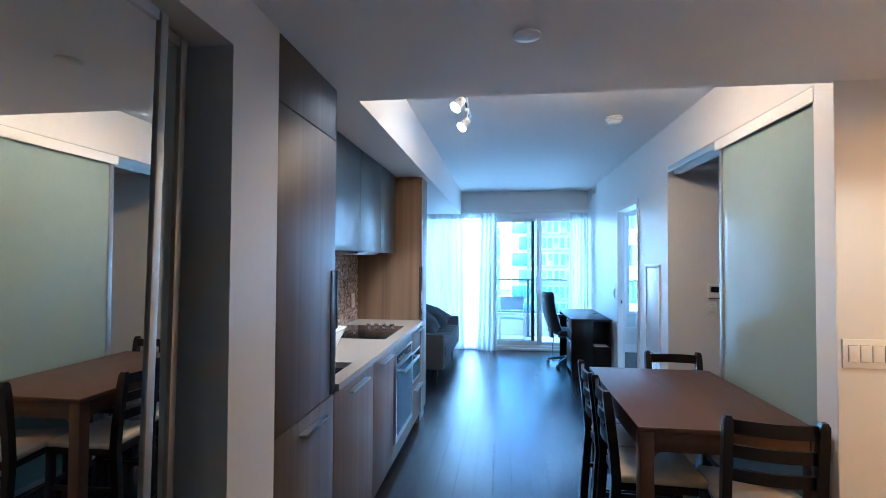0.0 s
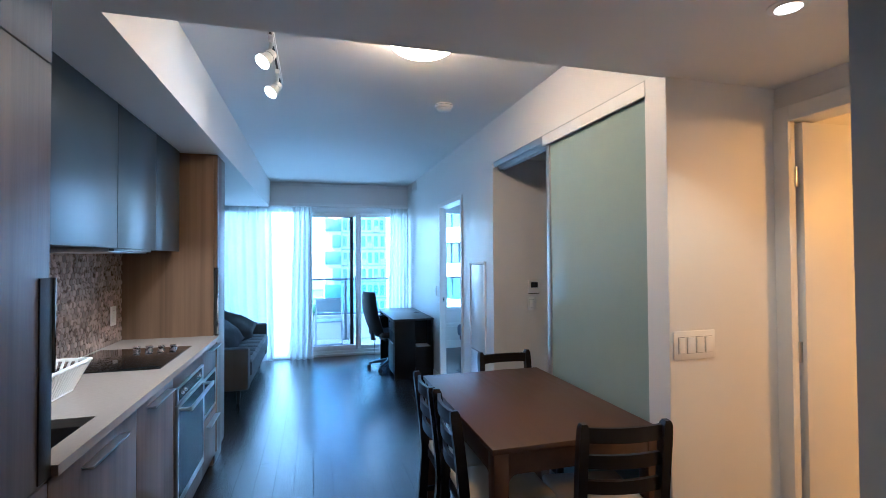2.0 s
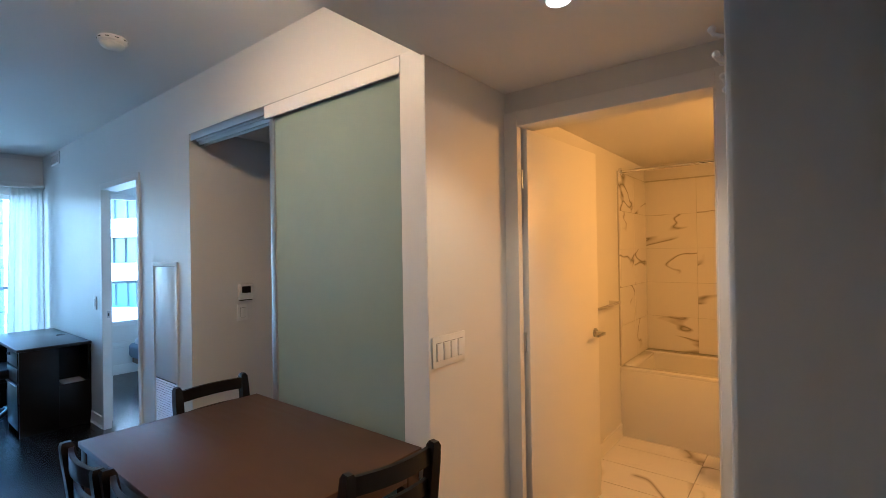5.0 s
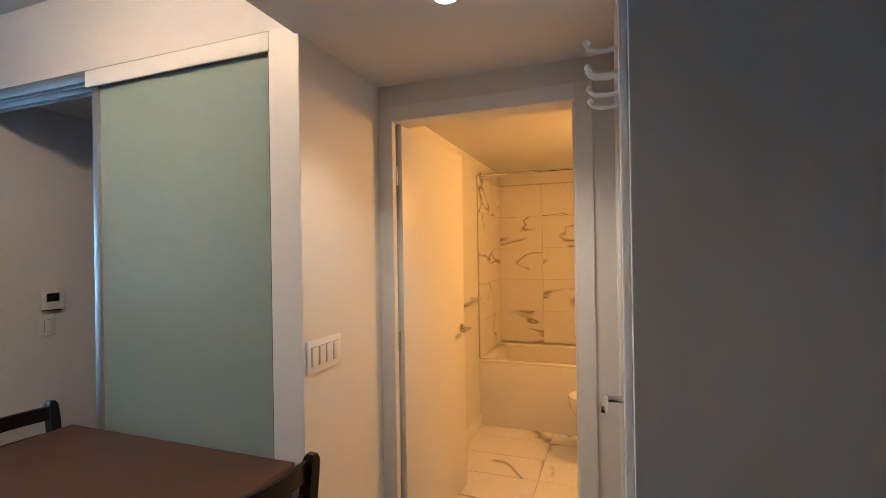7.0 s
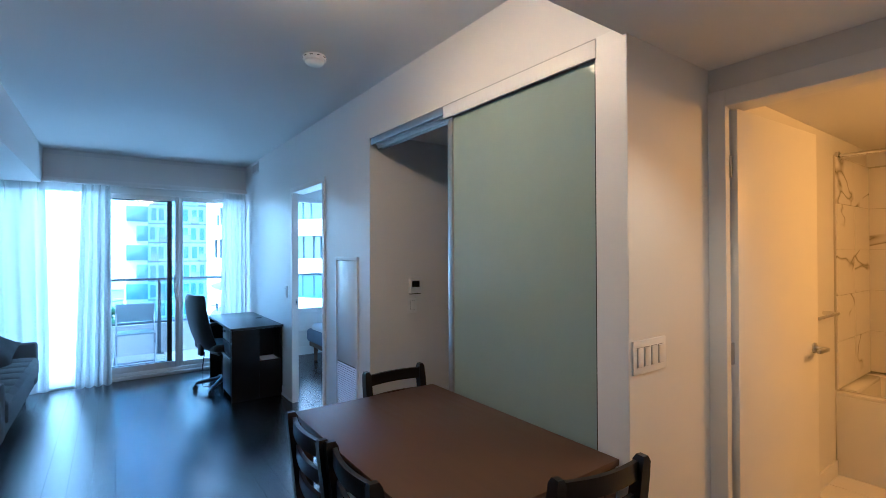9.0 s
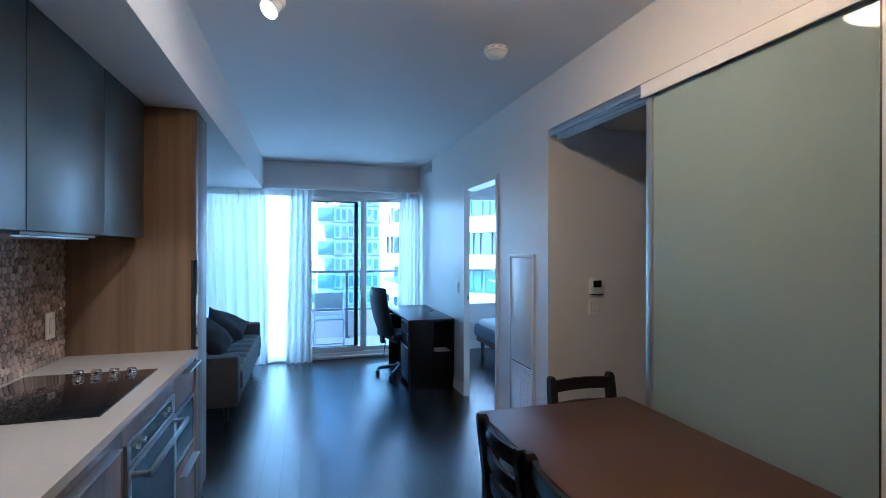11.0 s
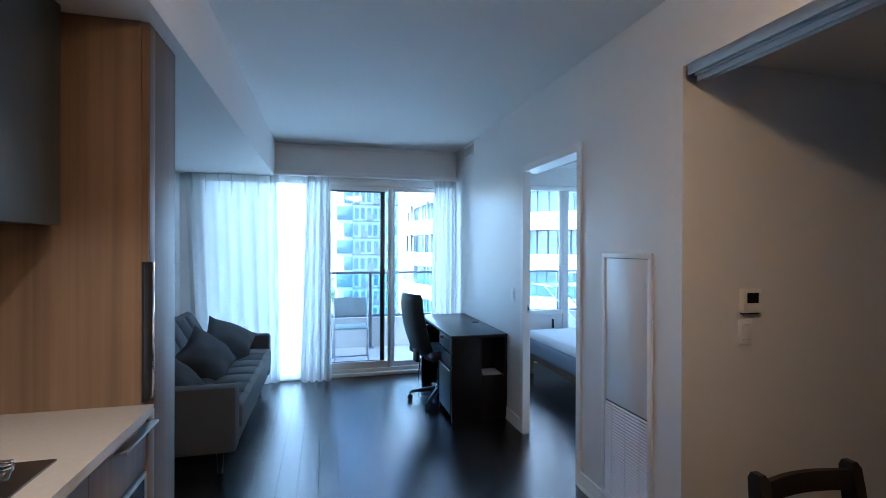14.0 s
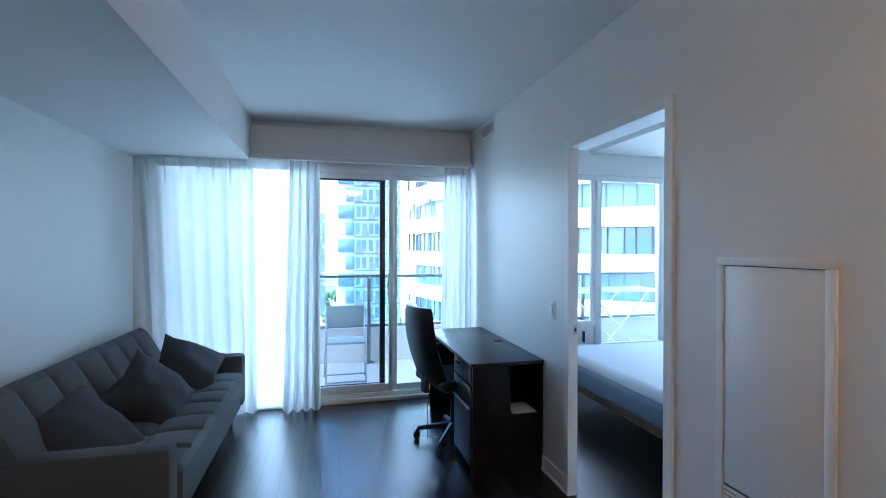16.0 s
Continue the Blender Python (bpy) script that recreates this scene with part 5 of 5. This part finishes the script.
folding_chair()


def drying_rack():
    u = thing("drying_rack", 3.5, 8.5, -0.02, "white wire drying rack folded out on the balcony", "drying rack")
    bm = bmesh.new()
    for y in (8.25, 8.8):
        tube(bm, [(2.95, y, -0.02), (3.85, y, 0.92)], 0.012)
        tube(bm, [(3.95, y, -0.02), (3.05, y, 0.92)], 0.012)
    part("legs", bm, WHITE, u)
    bm = bmesh.new()
    for k in range(9):
        y = 8.2 + 0.08 * k
        tube(bm, [(2.9, y, 0.93), (4.1, y, 0.93)], 0.006, 6)
    for x in (2.9, 4.1):
        tube(bm, [(x, 8.2, 0.93), (x, 8.84, 0.93)], 0.012)
    part("wires", bm, WHITE, u)


drying_rack()

# outside
GROUND = -42.0
STREET = mat("city_ground", (0.27, 0.27, 0.23), 0.9, 0, 0.5, 0.02, 0, 1)
struct("ground", B((-1500, 1500, 10, 4000, GROUND - 1, GROUND)), STREET)
FACADE = mat("white_facade", (0.7, 0.7, 0.69), 0.7, 0, 0.05, 0.3, 0, 1)
TEAL = mat("teal_glazing", (0.14, 0.205, 0.225), 0.12, 0, 0.35, 0.35, 0, 1)
GREYFACE = mat("grey_facade", (0.19, 0.21, 0.225), 0.8, 0, 0.12, 0.2, 0, 1)
MULL = mat("dark_mullion", (0.05, 0.06, 0.065), 0.5)


def curved_building():
    u = thing("curved_building", 34.5, 48.5, GROUND, "curved white apartment building with banded balconies", "building")
    cx, cy, r = 34.5, 48.5, 27.0

    def arc(bm, r0, r1, z0, z1, a0=150, a1=290, n=80):
        cols = []
        for k in range(n + 1):
            a = radians(a0 + (a1 - a0) * k / n)
            c, s = math.cos(a), math.sin(a)
            cols.append([bm.verts.new((cx + q * c, cy + q * s, z)) for q, z in ((r0, z0), (r1, z0), (r1, z1), (r0, z1))])
        for a, b in zip(cols, cols[1:]):
            for k in range(4):
                bm.faces.new((a[k], b[k], b[(k + 1) % 4], a[(k + 1) % 4]))
        bm.faces.new(cols[0])
        bm.faces.new(cols[-1][::-1])
        return bm
    core = bmesh.new()
    arc(core, r - 6, r - 1.5, GROUND, 22)
    part("glazed_wall", core, TEAL, u, "teal glass facade")
    rnd = random.Random(4)
    for f in range(-5, 7):
        top = 3.9 + 2.86 * f
        band = part("parapet", arc(bmesh.new(), r - 0.18, r, top - 1.15, top), FACADE, u)
        part("slab", arc(bmesh.new(), r - 1.5, r - 0.18, top - 1.15, top - 0.95), FACADE, band)
        bm = bmesh.new()
        for k in range(60):
            a = radians(160 + 120 * k / 60 + rnd.uniform(-0.3, 0.3))
            q = r - 1.44
            if rnd.random() < 0.12:
                q = r - 0.6
            p = (cx + q * math.cos(a), cy + q * math.sin(a))
            w = 0.035 if q < r - 1 else 0.1
            box(bm, p[0] - w, p[0] + w, p[1] - w, p[1] + w, top, top + 1.71)
        part("mullions", bm, MULL if f % 2 else GREYFACE, band)


def tower(x0, x1, y0, y1, top, storey, name, label, face, rnd):
    u = thing(name, (x0 + x1) / 2, y0, GROUND, label, "building")
    part("wall", B((x0, x1, y0, y1, GROUND, top)), face, u)
    z = -22.0
    while z < min(top - 3, 45):
        cols = max(3, int((x1 - x0) / 1.9))
        for k in range(cols):
            a, b = x0 + (x1 - x0) * (k + 0.08) / cols, x0 + (x1 - x0) * (k + 0.92) / cols
            if rnd.random() < 0.8:
                part("window", B((a, b, y0 - 0.08, y0, z + 0.5, z + storey - 0.5)), TEAL, u)
            if rnd.random() < 0.28:
                part("balcony", B((a, b, y0 - 1.3, y0 - 0.08, z - 0.1, z + 0.1), (a, b, y0 - 1.3, y0 - 1.22, z + 0.1, z + 1.1)), FACADE, u)
        z += storey


curved_building()
rnd = random.Random(11)
u = thing("apartment_tower", 6, 88, GROUND, "tall white and teal glass apartment tower", "building")
part("wall", B((1.8, 4.6, 88.2, 100, GROUND, 70)), FACADE, u, "white stepped side wall")
part("glazed_wall", B((4.6, 13.0, 88, 100, GROUND, 70)), mat("pale_teal_wall", (0.42, 0.5, 0.53), 0.3, 0, 0.3, 0.4, 0, 1), u, "pale teal glazed wall")
for k in range(-7, 14):
    z = 3.05 * k + 0.4
    big = k % 2 == 0
    part("window", B((1.75 if big else 3.1, 4.6, 87.7, 88.2, z, z + 2.4), bev=0.05), TEAL, u)
    part("slab", B((4.6, 13.0, 87.85, 88.0, z - 0.35, z - 0.1)), GREYFACE, u)
    for c in range(7):
        x = 4.9 + 1.14 * c + 0.2 * rnd.random()
        part("window", B((x, x + 0.72, 87.9, 88.0, z + 0.25, z + 2.2)), TEAL, u)
        if (2 * k + c) % 3 == 0:
            part("balcony", B((x - 0.15, x + 1.0, 86.9, 87.85, z - 0.1, z + 0.05), (x - 0.15, x + 1.0, 86.9, 86.96, z + 0.05, z + 1.0)), GREYFACE, u)
tower(-6.5, -1.5, 300, 315, 22, 3.2, "office_tower", "distant grey-blue office tower", GREYFACE, rnd)
tower(-46, -34, 330, 350, 6, 3.2, "office_tower", "distant low grey office block", GREYFACE, rnd)
for k in range(26):
    bx, by = rnd.uniform(-130, 60), rnd.uniform(210, 620)
    w, d, h = rnd.uniform(12, 34), rnd.uniform(10, 24), rnd.uniform(5, 17)
    u = thing("low_building", bx, by, GROUND, "distant pale low-rise building with flat roof", "building", "low buildings in the distance")
    part("wall", B((bx - w / 2, bx + w / 2, by - d / 2, by + d / 2, GROUND, GROUND + h)), (FACADE, GREYFACE, CONCRETE)[k % 3], u)
    part("roof", B((bx - w / 2 - 0.4, bx + w / 2 + 0.4, by - d / 2 - 0.4, by + d / 2 + 0.4, GROUND + h, GROUND + h + 0.6)), GREYFACE, u)
LEAF = mat("tree_leaves", (0.06, 0.10, 0.035), 0.8, 0, 0.4, 0.5, 0, 1)
bm = bmesh.new()
for k in range(150):
    tx, ty = rnd.uniform(-110, 40), rnd.uniform(190, 420)
    for j in range(5):
        m = Matrix.Translation((tx + rnd.uniform(-2.5, 2.5), ty + rnd.uniform(-2.5, 2.5), GROUND + rnd.uniform(3, 8))) @ Euler((rnd.random() * 6, rnd.random() * 6, 0)).to_matrix().to_4x4()
        bmesh.ops.create_icosphere(bm, subdivisions=1, radius=rnd.uniform(1.2, 2.6), matrix=m)
single("far_trees", bm, LEAF, "distant green street trees among buildings", "trees", "stuff", smooth=False)

# floor planks
def plank_mesh(w, l):
    bm = bmesh.new()
    box(bm, -w / 2, w / 2, -l / 2, l / 2, -0.012, 0.0)
    return mesh_of("plank", bm, PLANK, False)


PW = 0.1235
PLANKS = {}
rnd = random.Random(7)


def lay(x0, x1, y0, y1, joined=None):
    x = x0
    while x < x1 - 0.01:
        w = min(PW, x1 - x)
        y = y0 - rnd.uniform(0, 1.0)
        while y < y1 - 0.005:
            l = rnd.choice((0.75, 0.9, 1.05, 1.2, 1.35))
            a, b = max(y, y0), min(y + l, y1)
            y += l
            if b - a < 0.02:
                continue
            if joined is not None:
                box(joined, x + 0.0007, x + w - 0.0007, a + 0.0007, b - 0.0007, -0.012, 0)
                continue
            key = (round(w, 3), round(b - a, 3))
            if key not in PLANKS:
                PLANKS[key] = plank_mesh(w - 0.0014, b - a - 0.0014)
            ob = new("plank", PLANKS[key])
            ob.parent = floor
            ob.location = Vector((x + w / 2, (a + b) / 2, 0)) - floor.location
            ob.rotation_euler = (rnd.gauss(0, 0.0006), rnd.gauss(0, 0.0035), 0)
        x += w


lay(-0.80, XR, -1.6, 7.70)
lay(-1.62, -0.80, 4.43, 7.70)
lay(XR, 1.965, 1.10, 2.115)
rest = bmesh.new()
lay(XR, 1.6, 2.24, 4.09, rest)
lay(1.6, 3.2, 2.29, 4.09, rest)
lay(XR, 1.5, 4.91, 5.80, rest)
lay(1.424, 1.5, 5.80, 5.96, rest)
lay(1.5, 5.2, 4.21, 7.83, rest)
bmesh.ops.translate(rest, verts=rest.verts[:], vec=-floor.location)
ob = new("plank_field", mesh_of("plank_field", rest, PLANK, False))
ob.parent = floor
tagged(ob, kind="stuff")

# mosaic backsplash of small hexagons
back = struct("backsplash", B((-1.332, -1.324, 1.98, 4.15, 0.925, 1.53)), GROUT)


def hexagon(bm, y, z, q=0.0195, x=-1.324):
    outer = [(y + q * math.sin(math.pi * k / 3), z + q * math.cos(math.pi * k / 3)) for k in range(6)]
    inner = [(y + (q - 0.002) * math.sin(math.pi * k / 3), z + (q - 0.002) * math.cos(math.pi * k / 3)) for k in range(6)]
    o, i = [bm.verts.new((x, *p)) for p in outer], [bm.verts.new((x + 0.004, *p)) for p in inner]
    for k in range(6):
        bm.faces.new((o[k], o[(k + 1) % 6], i[(k + 1) % 6], i[k]))
    bm.faces.new(i)


bm = bmesh.new()
hexagon(bm, 0, 0, x=0)
HEXMESH = mesh_of("hex_tile", bm, HEX, False)
field = bmesh.new()
dy, dz = 0.0365, 0.0316
for r in range(19):
    z = 0.942 + dz * r
    for c in range(60):
        y = 4.13 - dy * c - (dy / 2 if r % 2 else 0)
        if y < 2.0 or z > 1.515:
            continue
        if c < 16:
            ob = new("hex_tile", HEXMESH)
            ob.parent = back
            ob.location = Vector((-1.324, y, z)) - back.location
        else:
            hexagon(field, y, z)
bmesh.ops.translate(field, verts=field.verts[:], vec=-back.location)
HEXF = mat("mosaic_stone_field", (0.32, 0.25, 0.21), 0.28, 0.35, 0.3, 30, 0.08, 120)
nt = HEXF.node_tree
geo, hs, rg = nt.nodes.new("ShaderNodeNewGeometry"), nt.nodes.new("ShaderNodeHueSaturation"), nt.nodes.new("ShaderNodeMapRange")
rg.inputs[3].default_value, rg.inputs[4].default_value = 0.5, 1.5
old = nt.nodes["Principled BSDF"].inputs["Base Color"].links[0].from_socket
nt.links.new(geo.outputs["Random Per Island"], rg.inputs[0])
nt.links.new(rg.outputs[0], hs.inputs["Value"])
nt.links.new(old, hs.inputs["Color"])
nt.links.new(hs.outputs[0], nt.nodes["Principled BSDF"].inputs["Base Color"])
ob = new("hex_tile_field", mesh_of("hex_tile_field", field, HEXF, False))
ob.parent = back
tagged(ob, kind="stuff")

# marble tiles of the bathroom
def tiles(name, parent_bm, du, dv, places, thick_axis):
    base = struct(name, parent_bm, PALEGROUT)
    bm = bmesh.new()
    size = {"x": (0.008, du - 0.002, dv - 0.002), "y": (du - 0.002, 0.008, dv - 0.002), "z": (du - 0.002, dv - 0.002, 0.008)}[thick_axis]
    box(bm, *[s * v for v in size for s in (-0.5, 0.5)])
    bmesh.ops.bevel(bm, geom=bm.edges[:], offset=0.001, segments=1, affect="EDGES")
    me = mesh_of("tile", bm, MARBLE, False)
    for p in places:
        ob = new("tile", me)
        ob.parent = base
        ob.location = Vector(p) - base.location


tiles("tiling_east", B((4.57, 4.58, 0.46, 1.737, 0.555, 2.1)), 0.61, 0.305, [(4.566, 1.737 - 0.305 - 0.61 * c, 0.716 + 0.305 * r) for c in range(2) for r in range(5)], "x")
tiles("tiling_corner", B((4.57, 4.58, 1.737, 2.17, 0.555, 2.1)), 0.428, 0.305, [(4.566, 1.951, 0.716 + 0.305 * r) for r in range(5)], "x")
tiles("tiling_north", B((3.79, 4.57, 2.16, 2.17, 0.555, 2.1)), 0.38, 0.305, [(3.985 + 0.385 * c, 2.156, 0.716 + 0.305 * r) for c in range(2) for r in range(5)], "y")
tiles("tiling_floor", B((2.085, 3.8, 0.45, 2.17, -0.012, -0.006)), 0.3, 0.6, [(2.235 + 0.302 * c, 1.87 - 0.602 * r, -0.002) for c in range(6) for r in range(3)], "z")
